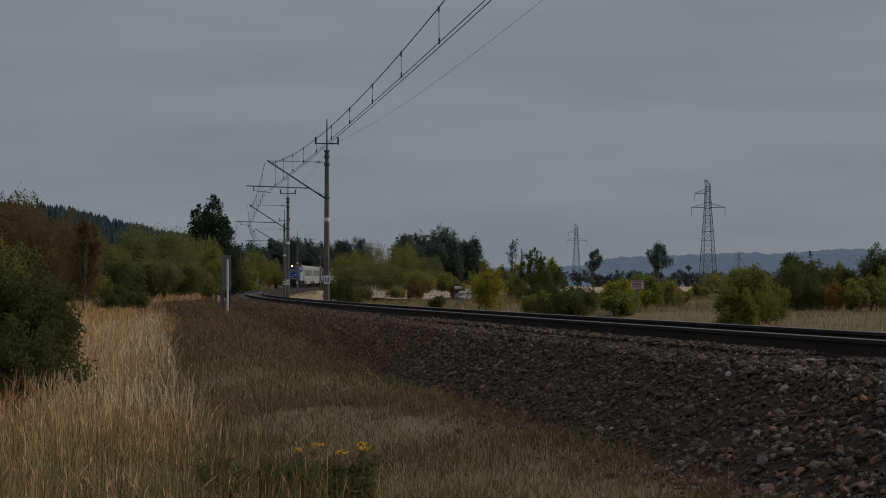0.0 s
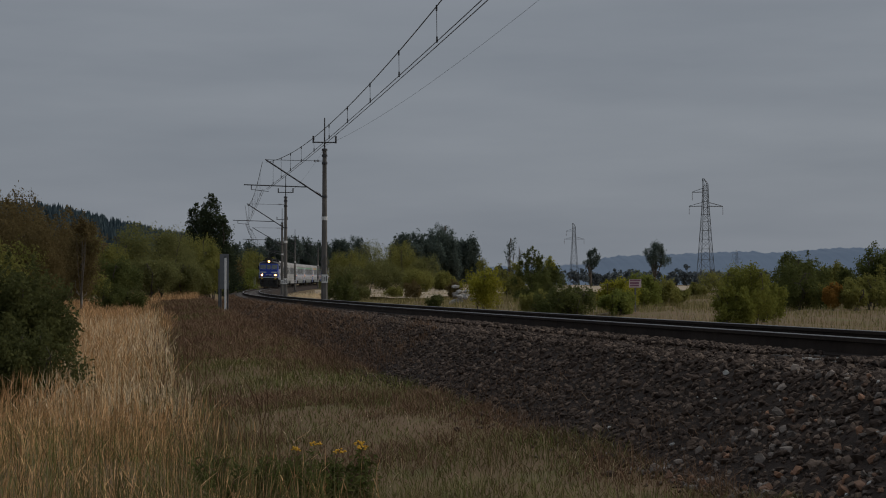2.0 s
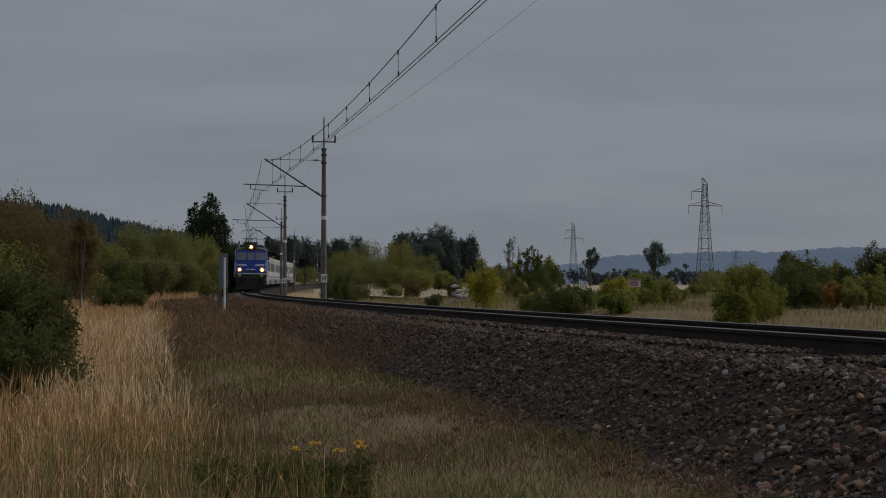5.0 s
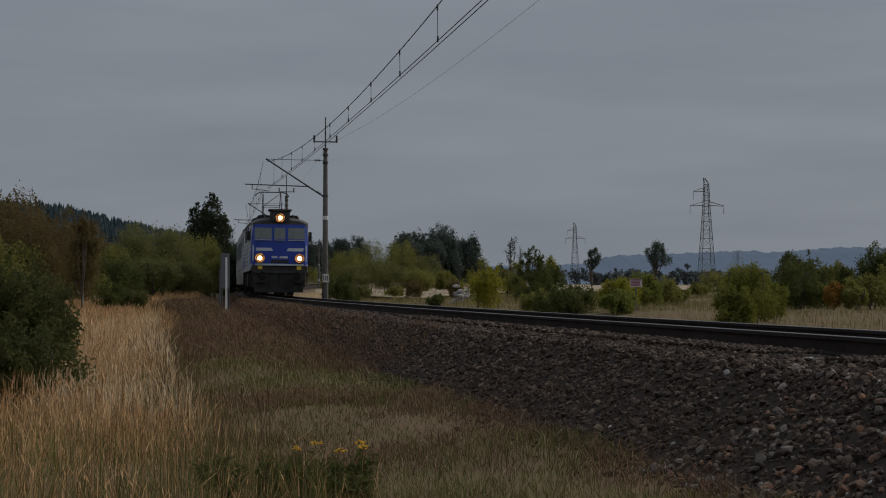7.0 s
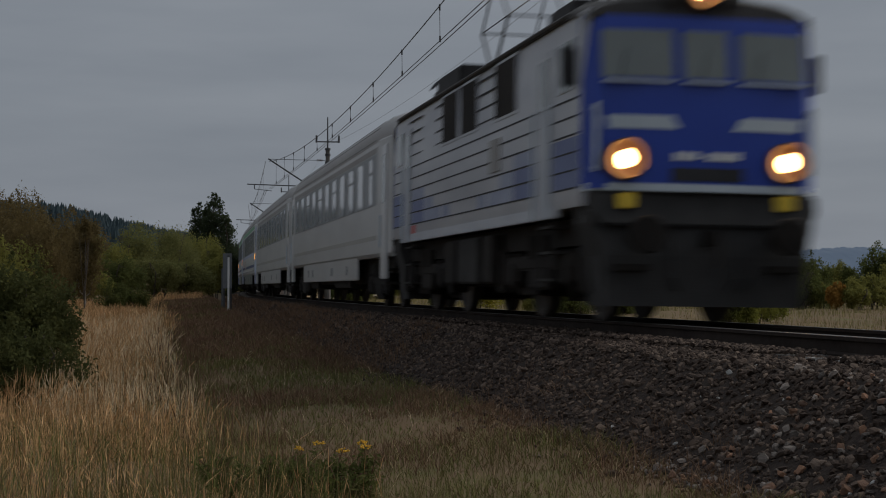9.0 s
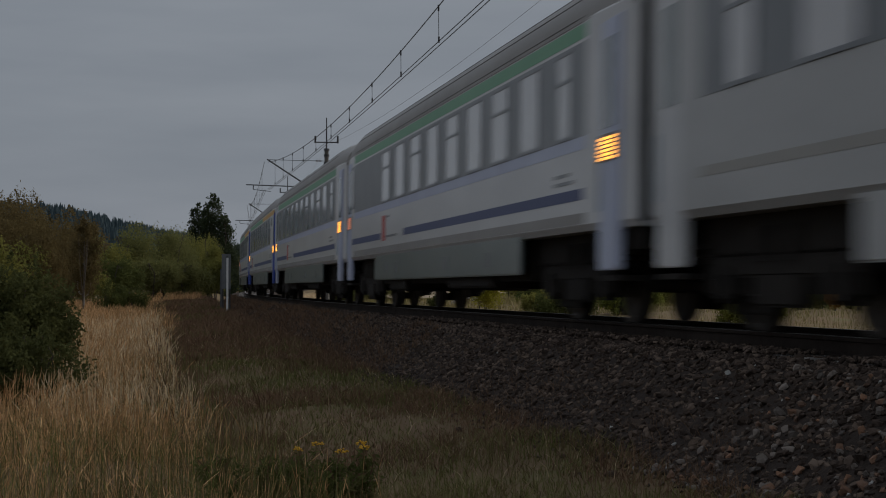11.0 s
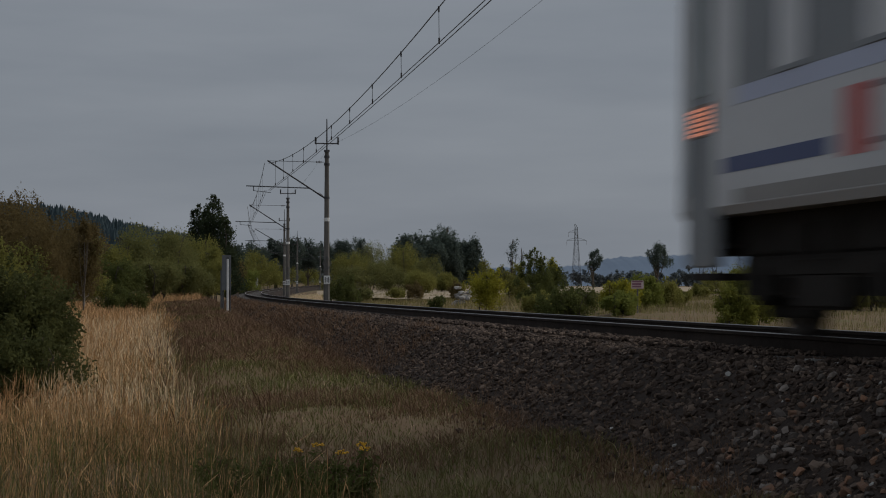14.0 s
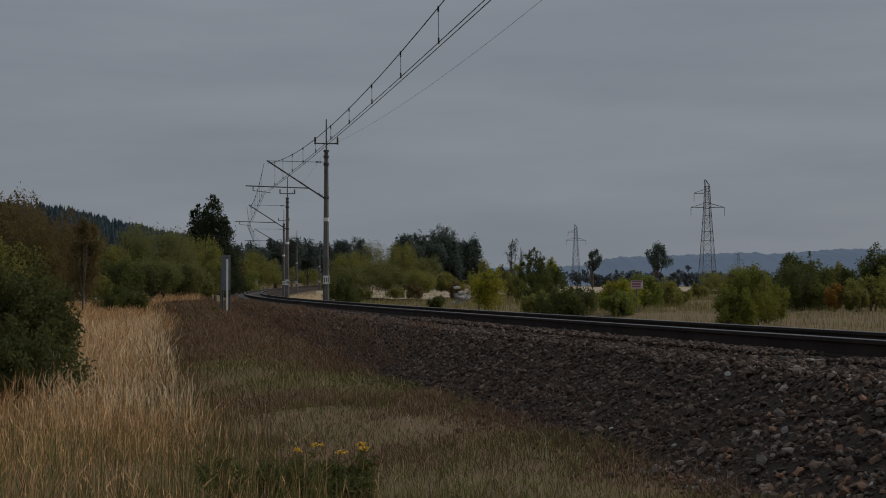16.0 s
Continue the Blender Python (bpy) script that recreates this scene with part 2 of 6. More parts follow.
# ---- mesh helpers ----
def box(bm, x0, x1, y0, y1, z0, z1, bevel=0.0):
    vs = [bm.verts.new((x, y, z)) for x in (x0, x1) for y in (y0, y1) for z in (z0, z1)]
    fs = [bm.faces.new([vs[k] for k in q]) for q in ((0, 1, 3, 2), (4, 6, 7, 5), (0, 4, 5, 1), (2, 3, 7, 6), (0, 2, 6, 4), (1, 5, 7, 3))]
    if bevel:
        es = list({e for f in fs for e in f.edges})
        bmesh.ops.bevel(bm, geom=es, offset=bevel, segments=2, affect="EDGES")


def tube(bm, p, q, r, r2=None, n=8, caps=True):
    p, q = Vector(p), Vector(q)
    a = (q - p).normalized()
    u = a.cross(Vector((0, 0, 1)) if abs(a.z) < 0.9 else Vector((1, 0, 0))).normalized()
    w = a.cross(u)
    r2 = r if r2 is None else r2
    rings = []
    for c, rr in ((p, r), (q, r2)):
        rings.append([bm.verts.new(c + rr * (math.cos(2 * math.pi * k / n) * u + math.sin(2 * math.pi * k / n) * w)) for k in range(n)])
    for k in range(n):
        bm.faces.new((rings[0][k], rings[0][(k + 1) % n], rings[1][(k + 1) % n], rings[1][k]))
    if caps:
        bm.faces.new(rings[0][::-1])
        bm.faces.new(rings[1])


def extrude_x(bm, profile, xs, scale=None, close=True, caps=True):
    """A profile of (y, z) swept along x."""
    rings = []
    for i, x in enumerate(xs):
        k = scale[i] if scale else (1, 0)
        rings.append([bm.verts.new((x, y * k[0], z + k[1] * max(0.0, z - 3.3))) for y, z in profile])
    n = len(profile)
    for a, b in zip(rings, rings[1:]):
        for k in range(n if close else n - 1):
            bm.faces.new((a[k], a[(k + 1) % n], b[(k + 1) % n], b[k]))
    if close and caps:
        bm.faces.new(rings[0])
        bm.faces.new(rings[-1][::-1])


def smooth_mesh(me, angle=35):
    me.polygons.foreach_set("use_smooth", [True] * len(me.polygons))
    me.set_sharp_from_angle(angle=radians(angle))


def part(name, bm, mat, parent=None, label="", smooth=0):
    bmesh.ops.recalc_face_normals(bm, faces=bm.faces[:])
    me = bpy.data.meshes.new(name)
    bm.to_mesh(me)
    bm.free()
    me.materials.append(mat)
    if smooth:
        smooth_mesh(me, smooth)
    ob = new(name, me)
    ob.parent = parent
    return tagged(ob, label)


def boxpart(name, dims, mat, parent=None, bevel=0.0, label=""):
    bm = bmesh.new()
    box(bm, *dims, bevel)
    return part(name, bm, mat, parent, label)


def raw(name, verts, faces, mat, parent=None):
    me = bpy.data.meshes.new(name)
    verts = np.asarray(verts, dtype=np.float32).reshape(-1, 3)
    faces = np.asarray(faces, dtype=np.int32)
    me.vertices.add(len(verts))
    me.vertices.foreach_set("co", verts.ravel())
    k = faces.shape[1]
    me.loops.add(faces.size)
    me.loops.foreach_set("vertex_index", faces.ravel())
    me.polygons.add(len(faces))
    me.polygons.foreach_set("loop_start", np.arange(0, faces.size, k, dtype=np.int32))
    me.update(calc_edges=True)
    me.validate()
    me.shade_flat()
    me.materials.append(mat)
    ob = new(name, me)
    ob.parent = parent
    return ob


def empty(name, label, category, group="", kind=""):
    return tagged(new(name), label, category, group, kind)


# ---- the line: a wide left-hand curve, s metres along it, lateral metres towards the camera ----
BEND = (0.19518, 0.06118, 0.001124, -0.000153)
CANT = 0.0134
S_ALL = np.arange(-500.0, 260.5, 0.5)
_u = S_ALL / 100
_th = BEND[0] + BEND[1] * _u + BEND[2] * _u ** 2 + BEND[3] * _u ** 3
_dx, _dy = np.sin(_th), -np.cos(_th)
_x = np.concatenate([[0], np.cumsum((_dx[1:] + _dx[:-1]) / 4)])
_y = np.concatenate([[0], np.cumsum((_dy[1:] + _dy[:-1]) / 4)])
X_ALL, Y_ALL, TH_ALL = _x - _x[1000] + 3.140, _y - _y[1000] + 19.713, _th
Z_ALL = np.where(_u < 0, 0.3203 * _u + 0.1214 * _u ** 2, 0.3203 * _u)


def line(s, lat=0.0, z=0.0):
    th = np.interp(s, S_ALL, TH_ALL)
    l2 = lat - z * math.sin(CANT)
    return Vector((np.interp(s, S_ALL, X_ALL) - l2 * math.cos(th), np.interp(s, S_ALL, Y_ALL) - l2 * math.sin(th),
                   np.interp(s, S_ALL, Z_ALL) + z + lat * math.sin(CANT)))


def line_many(s, lat):
    th = np.interp(s, S_ALL, TH_ALL)
    return np.interp(s, S_ALL, X_ALL) - lat * np.cos(th), np.interp(s, S_ALL, Y_ALL) - lat * np.sin(th), np.interp(s, S_ALL, Z_ALL)


def heading(s):
    th = float(np.interp(s, S_ALL, TH_ALL))
    return math.degrees(math.atan2(-math.cos(th), math.sin(th)))


def car_pose(s, pivot):
    a, b = line(s + pivot), line(s - pivot)
    d = a - b
    turn = Euler((0, 0, math.atan2(d.y, d.x))).to_matrix().to_4x4() @ Euler((0, -math.atan2(d.z, d.xy.length), 0)).to_matrix().to_4x4()
    return Matrix.Translation((a + b) / 2) @ turn @ Euler((-CANT, 0, 0)).to_matrix().to_4x4()


def offset_from_line(x, y):
    """Signed distance from the line (towards the camera positive) and the line's height there."""
    x, y = np.asarray(x, float).ravel(), np.asarray(y, float).ravel()
    lat, zz = np.empty(len(x)), np.empty(len(x))
    px, py, pt, pz = X_ALL[::4], Y_ALL[::4], TH_ALL[::4], Z_ALL[::4]
    for k in range(0, len(x), 4000):
        dx, dy = x[k:k + 4000, None] - px, y[k:k + 4000, None] - py
        d2 = dx * dx + dy * dy
        i = d2.argmin(1)
        r = np.arange(len(i))
        side = -dx[r, i] * np.cos(pt[i]) - dy[r, i] * np.sin(pt[i])
        lat[k:k + 4000] = np.sign(side) * np.where(np.sqrt(d2[r, i]) < 60, np.abs(side), np.sqrt(d2[r, i]))
        zz[k:k + 4000] = pz[i]
    return lat, zz


def ground_height(x, y):
    x, y = np.asarray(x, float).ravel(), np.asarray(y, float).ravel()
    lat, zz = offset_from_line(x, y)
    near = np.interp(lat, [-400, -60, -25, -8, -3.2, -2.7, 2.6, 3.0, 6.5, 14, 40], [-0.35, -0.25, -0.38, -0.55, -0.80, -1.0, -1.0, -0.9, -1.10, -1.14, -1.05])
    w = np.clip(1 - np.abs(lat) / 80, 0, 1)
    z = near + w * zz
    z += 0.68 * np.clip((y - 25) / 48, 0, 1) * np.clip((lat - 2.4) / 1.3, 0, 1)
    wob = 0.05 * np.sin(x * 0.9 + 1.3 * np.sin(y * 0.35)) + 0.05 * np.sin(y * 0.8 + 0.7 * x) + 0.03 * np.sin(2.3 * x - 1.7 * y)
    z += wob * np.clip((np.abs(lat) - 3.2) / 2, 0, 1)
    hill = 30 * np.exp(-(((x + 215) / 95) ** 2 + ((y - 640) / 170) ** 2))
    return z + hill


# ---- ground ----
def make_ground():
    ang = np.concatenate([np.linspace(-180, -24, 60, endpoint=False), np.linspace(-24, 24, 260, endpoint=False), np.linspace(24, 180, 60, endpoint=False)])
    rad = np.concatenate([np.linspace(0.8, 60, 170), 60 * (4600 / 60) ** (np.arange(1, 71) / 70)])
    a, r = np.meshgrid(np.radians(ang), rad)
    x, y = (r * np.sin(a)).ravel(), (r * np.cos(a)).ravel()
    z = ground_height(x, y)
    na, nr = len(ang), len(rad)
    i = np.arange(nr - 1)[:, None] * na
    j = np.arange(na)[None, :]
    k = (j + 1) % na
    f = np.stack([i + j, i + k, i + na + k, i + na + j], -1).reshape(-1, 4)
    v = np.stack([x, y, z], 1)
    v = np.vstack([v, [[0, 0, ground_height([0], [0])[0]]]])
    ob = raw("ground", v, f, M_GROUND)
    bm = bmesh.new()
    bm.from_mesh(ob.data)
    bm.verts.ensure_lookup_table()
    for q in range(na):
        bm.faces.new((bm.verts[len(v) - 1], bm.verts[(q + 1) % na], bm.verts[q]))
    bmesh.ops.recalc_face_normals(bm, faces=bm.faces[:])
    bm.to_mesh(ob.data)
    bm.free()
    smooth_mesh(ob.data, 60)
    return tagged(ob, "rough turf of green and brown grass beside a railway", "ground", kind="structure")


make_ground()


def sweep(name, profile, s_list, mat, parent=None):
    """A closed (lateral, z) profile swept along the line."""
    n = len(profile)
    v = [line(s, l, z) for s in s_list for l, z in profile]
    f = [(i * n + k, i * n + (k + 1) % n, (i + 1) * n + (k + 1) % n, (i + 1) * n + k) for i in range(len(s_list) - 1) for k in range(n)]
    return raw(name, [tuple(q) for q in v], f, mat, parent)


BED = ((-2.95, -1.05), (-1.95, -0.23), (-1.35, -0.20), (1.35, -0.20), (1.95, -0.23), (3.05, -1.02))


def bed_height(lat):
    return np.interp(lat, [q[0] for q in BED], [q[1] for q in BED])


def make_track():
    s_list = np.concatenate([np.arange(-500, -100, 5.0), np.arange(-100, 30, 1.0), np.arange(30, 261, 5.0)])
    track = empty("railway_track", "single ballasted railway track curving through open country", "railway track", kind="structure")
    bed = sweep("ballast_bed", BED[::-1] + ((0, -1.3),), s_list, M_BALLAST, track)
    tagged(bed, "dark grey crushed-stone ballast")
    for side in (0.75, -0.75):
        foot = [(-0.075, -0.172), (0.075, -0.172), (0.075, -0.160), (0.012, -0.142), (0.010, -0.045), (0.035, -0.038), (0.036, -0.006),
                (-0.036, -0.006), (-0.035, -0.038), (-0.010, -0.045), (-0.012, -0.142), (-0.075, -0.160)]
        rail = sweep("rail", [(side + l, z) for l, z in foot], s_list, M_RAIL, track)
        head = [(-0.034, -0.006), (0.034, -0.006), (0.030, 0.0), (-0.030, 0.0)]
        top = sweep("rail_head", [(side + l, z) for l, z in head], s_list, M_RAILHEAD, rail)
        tagged(top, "wheel-polished running surface")
    bm = bmesh.new()
    box(bm, -0.125, 0.125, -1.28, 1.28, -0.30, -0.172, 0.02)
    sleeper = part("sleeper", bm, M_SLEEPER, track)
    bare_mesh = sleeper.data.copy()
    bare_mesh.materials[0] = M_RUBBLE
    s0 = -74.6
    k = 0
    for s in np.arange(s0, 60, 0.6):
        ob = sleeper if k == 0 else new("sleeper", sleeper.data)
        if 5.25 < s < 6.5:
            ob.data = bare_mesh
        ob.parent = track
        ob.matrix_basis = Matrix.Translation(line(s)) @ Euler((-CANT, 0, radians(heading(s)))).to_matrix().to_4x4()
        k += 1
    bm = bmesh.new()
    for s in np.arange(-320, s0 - 0.3, 0.6):
        m = Matrix.Translation(line(s)) @ Euler((-CANT, 0, radians(heading(s)))).to_matrix().to_4x4()
        n0 = len(bm.verts)
        box(bm, -0.125, 0.125, -1.28, 1.28, -0.30, -0.172)
        bm.verts.ensure_lookup_table()
        bmesh.ops.transform(bm, matrix=m, verts=bm.verts[n0:])
    far = part("far_sleepers", bm, M_SLEEPER, track)
    tagged(far, kind="stuff")
    return track, bed


track, bed = make_track()


# ---- overhead line ----
def curve_wire(name, pts, r, label, category="wire", group=""):
    cu = bpy.data.curves.new(name, "CURVE")
    cu.dimensions = "3D"
    cu.bevel_depth, cu.bevel_resolution = r, 1
    sp = cu.splines.new("POLY")
    sp.points.add(len(pts) - 1)
    for q, p in zip(sp.points, pts):
        q.co = (*p, 1)
    cu.materials.append(M_WIRE)
    tmp = bpy.data.objects.new(name, cu)
    scene.collection.objects.link(tmp)
    me = bpy.data.meshes.new_from_object(tmp.evaluated_get(bpy.context.evaluated_depsgraph_get()))
    bpy.data.objects.remove(tmp)
    me.name = name
    ob = new(name, me)
    return tagged(ob, label, category, group)


MASTS = ((1.0, -3.0), (-71.4, -2.8), (-120.5, -2.8), (-180.0, -3.1), (-262.0, -2.9), (-341.0, -2.9))


def make_mast(s, lat):
    """Concrete mast with a tubular cantilever; local x points over the track, towards the camera's side."""
    mast = empty("catenary_mast", "weathered concrete overhead line mast with steel cantilever", "catenary mast", "masts along the railway")
    base = line(s, lat, 0)
    base.z = float(np.interp(s, S_ALL, Z_ALL))
    mast.matrix_basis = Matrix.Translation(base) @ Euler((0, 0, radians(heading(s) - 90))).to_matrix().to_4x4()
    bm = bmesh.new()
    rings = []
    for z, r in ((-1.25, 0.19), (0.0, 0.185), (4.0, 0.15), (8.04, 0.115)):
        rings.append([bm.verts.new((r * math.cos(a), r * math.sin(a), z)) for a in [math.pi / 4 * k + math.pi / 8 for k in range(8)]])
    for a, b in zip(rings, rings[1:]):
        for k in range(8):
            bm.faces.new((a[k], a[(k + 1) % 8], b[(k + 1) % 8], b[k]))
    bm.faces.new(rings[-1])
    part("pole", bm, M_CONCRETE, mast, smooth=30)
    bm = bmesh.new()
    box(bm, -0.34, 0.34, -0.34, 0.34, -1.3, -0.55, 0.04)
    part("footing", bm, M_SLEEPER, mast)
    bm = bmesh.new()
    tube(bm, (0, 0, 7.9), (0, 0, 9.8), 0.045, 0.03)
    part("spike", bm, M_DARKSTEEL, mast)
    bm = bmesh.new()
    tube(bm, (-0.62, 0, 8.45), (0.62, 0, 8.45), 0.035)
    for x in (-0.62, 0.62):
        tube(bm, (x, 0, 8.40), (x, 0, 8.80), 0.05)
    part("crossbar", bm, M_DARKSTEEL, mast)
    for z in (8.04, 7.72, 7.3, 5.46):
        bm = bmesh.new()
        tube(bm, (0, 0, z - 0.06), (0, 0, z + 0.06), 0.16, n=10)
        part("collar", bm, M_DARKSTEEL, mast)
    bm = bmesh.new()
    tube(bm, (0, 0, 4.16), (0, 0, 4.36), 0.158, n=8)
    part("painted_band", bm, M_WHITE, mast, "white painted band")
    reach = -lat + 0.45
    arm = bmesh.new()
    tube(arm, (0.14, 0, 5.46), (reach, 0, 7.48), 0.042)
    arm_ob = part("cantilever_tube", arm, M_DARKSTEEL, mast)
    bm = bmesh.new()
    for k in range(4):
        tube(bm, (0.22 + 0.07 * k, 0, 5.46 + (0.22 + 0.07 * k) * 0.62 - 0.05), (0.255 + 0.07 * k, 0, 5.46 + (0.255 + 0.07 * k) * 0.62 - 0.05), 0.07)
    part("insulator", bm, M_INSUL, arm_ob)
    bm = bmesh.new()
    tube(bm, (0.12, 0, 7.42), (reach, 0, 7.46), 0.014)
    tie = part("tie_rod", bm, M_DARKSTEEL, mast)
    bm = bmesh.new()
    for k in range(4):
        tube(bm, (0.3 + 0.08 * k, 0, 7.425), (0.34 + 0.08 * k, 0, 7.425), 0.06)
    part("insulator", bm, M_INSUL, tie)
    bm = bmesh.new()
    tube(bm, (reach * 0.28, 0, 5.98), (reach + 1.15, 0, 6.08), 0.03)
    steady = part("registration_tube", bm, M_DARKSTEEL, mast)
    bm = bmesh.new()
    tube(bm, (reach + 0.75, 0, 6.05), (reach + 0.75, 0, 5.82), 0.025)
    tube(bm, (reach + 0.75, 0, 5.82), (reach - 0.2, 0, 5.72), 0.016)
    part("steady_arm", bm, M_DARKSTEEL, steady)
    bm = bmesh.new()
    box(bm, -0.17, 0.17, 0.194, 0.212, 0.72, 1.18, 0.008)
    plate = part("number_plate", bm, M_WHITE, mast, "white enamel plate with black bars")
    for x0, z0, z1 in ((-0.12, 0.80, 1.10), (-0.03, 0.84, 1.06), (0.075, 0.80, 1.10)):
        bm = bmesh.new()
        box(bm, x0, x0 + 0.045, 0.2125, 0.216, z0, z1)
        part("marking_bar", bm, M_BLACK, plate)
    bm = bmesh.new()
    box(bm, -0.17, 0.17, -0.19, 0.19, 0.85, 1.12)
    part("plate_clamp", bm, M_DARKSTEEL, mast)
    # diamond warning plate with its rim
    bm = bmesh.new()
    for sgn in (-1, 1):
        tube(bm, (0.0, 0.20, 1.45), (sgn * 0.24, 0.21, 1.85), 0.022, n=6)
        tube(bm, (sgn * 0.24, 0.21, 1.85), (0.0, 0.20, 2.25), 0.022, n=6)
    part("diamond_bracket", bm, M_GREYSIGN, mast)
    return mast


for s_m, l_m in MASTS:
    make_mast(s_m, l_m)


def make_wires():
    for (sa, la), (sb, lb) in zip(MASTS, MASTS[1:]):
        span = abs(sa - sb)
        fine = 30 if sa > -100 else 14
        a_c, b_c = line(sa, 0.67, 5.84), line(sb, 0.48, 5.84)
        a_m, b_m = line(sa, 0.70, 7.32), line(sb, 0.50, 7.32)
        sag_m, sag_c = 1.22 * (span / 72) ** 2, 0.20 * (span / 72) ** 2
        mess, con, con2 = [], [], []
        for k in range(fine + 1):
            t = k / fine
            q = 4 * t * (1 - t)
            mess.append(a_m.lerp(b_m, t) - Vector((0, 0, sag_m * q)))
            con.append(a_c.lerp(b_c, t) - Vector((0, 0, sag_c * q)))
            con2.append(con[-1] + Vector((0.09, 0, -0.02)))
        w = curve_wire("messenger_wire", mess, 0.013, "twisted bronze messenger wire sagging between masts", group="overhead wires")
        c = curve_wire("contact_wire", con, 0.010, "grooved copper contact wire above the track", group="overhead wires")
        curve_wire("contact_wire", con2, 0.010, "grooved copper contact wire above the track", group="overhead wires")
        n = int(span / 5.2)
        for k in range(1, n):
            t = k / n
            q = 4 * t * (1 - t)
            top = a_m.lerp(b_m, t) - Vector((0, 0, sag_m * q))
            low = a_c.lerp(b_c, t) - Vector((0, 0, sag_c * q))
            bm = bmesh.new()
            tube(bm, top, low, 0.007, n=5)
            tube(bm, low + Vector((0, 0, -0.03)), low + Vector((0, 0, 0.10)), 0.022, n=6)
            tube(bm, top + Vector((0, 0, -0.10)), top + Vector((0, 0, 0.03)), 0.022, n=6)
            part("dropper", bm, M_WIRE, w)
        a_r, b_r = line(sa, la, 8.35), line(sb, lb, 8.35)
        pts = [a_r.lerp(b_r, k / fine) - Vector((0, 0, 0.72 * (span / 72) ** 2 * 4 * (k / fine) * (1 - k / fine))) for k in range(fine + 1)]
        curve_wire("earth_wire", pts, 0.0045, "thin earth wire between the mast tops", group="overhead wires")


make_wires()


# ---- rolling stock; local x runs forwards, z up from the rail heads ----
def wheel_mesh(name, r):
    bm = bmesh.new()
    prof = ((0.0, 0.10), (0.14, 0.10), (0.16, 0.045), (r * 0.80, 0.035), (r * 0.84, 0.065), (r, 0.062), (r, -0.055), (r + 0.03, -0.065), (r + 0.03, -0.09), (r * 0.8, -0.06), (0.0, -0.06))
    n = 28
    rings = [[bm.verts.new((p * math.cos(2 * math.pi * k / n), y, p * math.sin(2 * math.pi * k / n))) for k in range(n)] for p, y in prof[1:-1]]
    for a, b in zip(rings, rings[1:]):
        for k in range(n):
            bm.faces.new((a[k], a[(k + 1) % n], b[(k + 1) % n], b[k]))
    bm.faces.new(rings[0])
    bm.faces.new(rings[-1][::-1])
    bmesh.ops.recalc_face_normals(bm, faces=bm.faces[:])
    me = bpy.data.meshes.new(name)
    bm.to_mesh(me)
    bm.free()
    me.materials.append(M_WHEEL)
    smooth_mesh(me, 30)
    return me


COACH_WHEEL = wheel_mesh("wheel", 0.46)
LOCO_WHEEL = wheel_mesh("wheel", 0.61)


def bogie(parent, x, base, r, me, half_w):
    bm = bmesh.new()
    for sy in (-1, 1):
        y0, y1 = sorted((sy * (half_w - 0.16), sy * half_w))
        box(bm, x - base / 2 - 0.45, x + base / 2 + 0.45, y0, y1, r + 0.05, r + 0.25, 0.03)
        box(bm, x - 0.55, x + 0.55, y0, y1, r - 0.22, r + 0.1, 0.03)
        for sx in (-1, 1):
            xc = x + sx * base / 2
            box(bm, xc - 0.17, xc + 0.17, y0 - 0.03, y1 + 0.03, r - 0.19, r + 0.19, 0.04)
            for dx in (-0.33, 0.33):
                tube(bm, (xc + dx, sy * (half_w - 0.06), r - 0.10), (xc + dx, sy * (half_w - 0.06), r + 0.30), 0.085, n=10)
        tube(bm, (x - 0.3, sy * (half_w - 0.05), r + 0.2), (x - 0.3, sy * (half_w - 0.05), r + 0.52), 0.12, n=10)
        tube(bm, (x + 0.3, sy * (half_w - 0.05), r + 0.2), (x + 0.3, sy * (half_w - 0.05), r + 0.52), 0.12, n=10)
        box(bm, x - base / 2 - 0.3, x - base / 2 + 0.9, *sorted((sy * (half_w - 0.3), sy * (half_w - 0.18))), r - 0.3, r - 0.12, 0.02)
    box(bm, x - 0.35, x + 0.35, -half_w + 0.1, half_w - 0.1, r - 0.05, r + 0.28)
    if base > 3:
        # motor casings, sand boxes and brake gear of a driven bogie
        box(bm, x - 0.85, x + 0.85, -0.72, 0.72, 0.24, r + 0.1, 0.06)
        for sx in (-1, 1):
            for sy in (-1, 1):
                box(bm, *sorted((x + sx * (base / 2 + 0.62), x + sx * (base / 2 + 1.0))), *sorted((sy * (half_w - 0.3), sy * half_w)), 0.34, 0.98, 0.03)
                box(bm, *sorted((x + sx * 0.62, x + sx * 0.84)), *sorted((sy * 0.70, sy * 0.98)), 0.30, r + 0.15, 0.03)
    ob = part("bogie", bm, M_UNDER, parent, "grimy bogie with coil springs")
    for sx in (-1, 1):
        for sy in (-1, 1):
            w = new("wheel", me)
            w.parent = ob
            w.matrix_basis = pose(x + sx * base / 2, sy * 0.76, r, 0, 0, 0 if sy > 0 else 180)
    for sx in (-1, 1):
        bm = bmesh.new()
        tube(bm, (x + sx * base / 2, -0.8, r), (x + sx * base / 2, 0.8, r), 0.085, n=10)
        part("axle", bm, M_WHEEL, ob)
    return ob


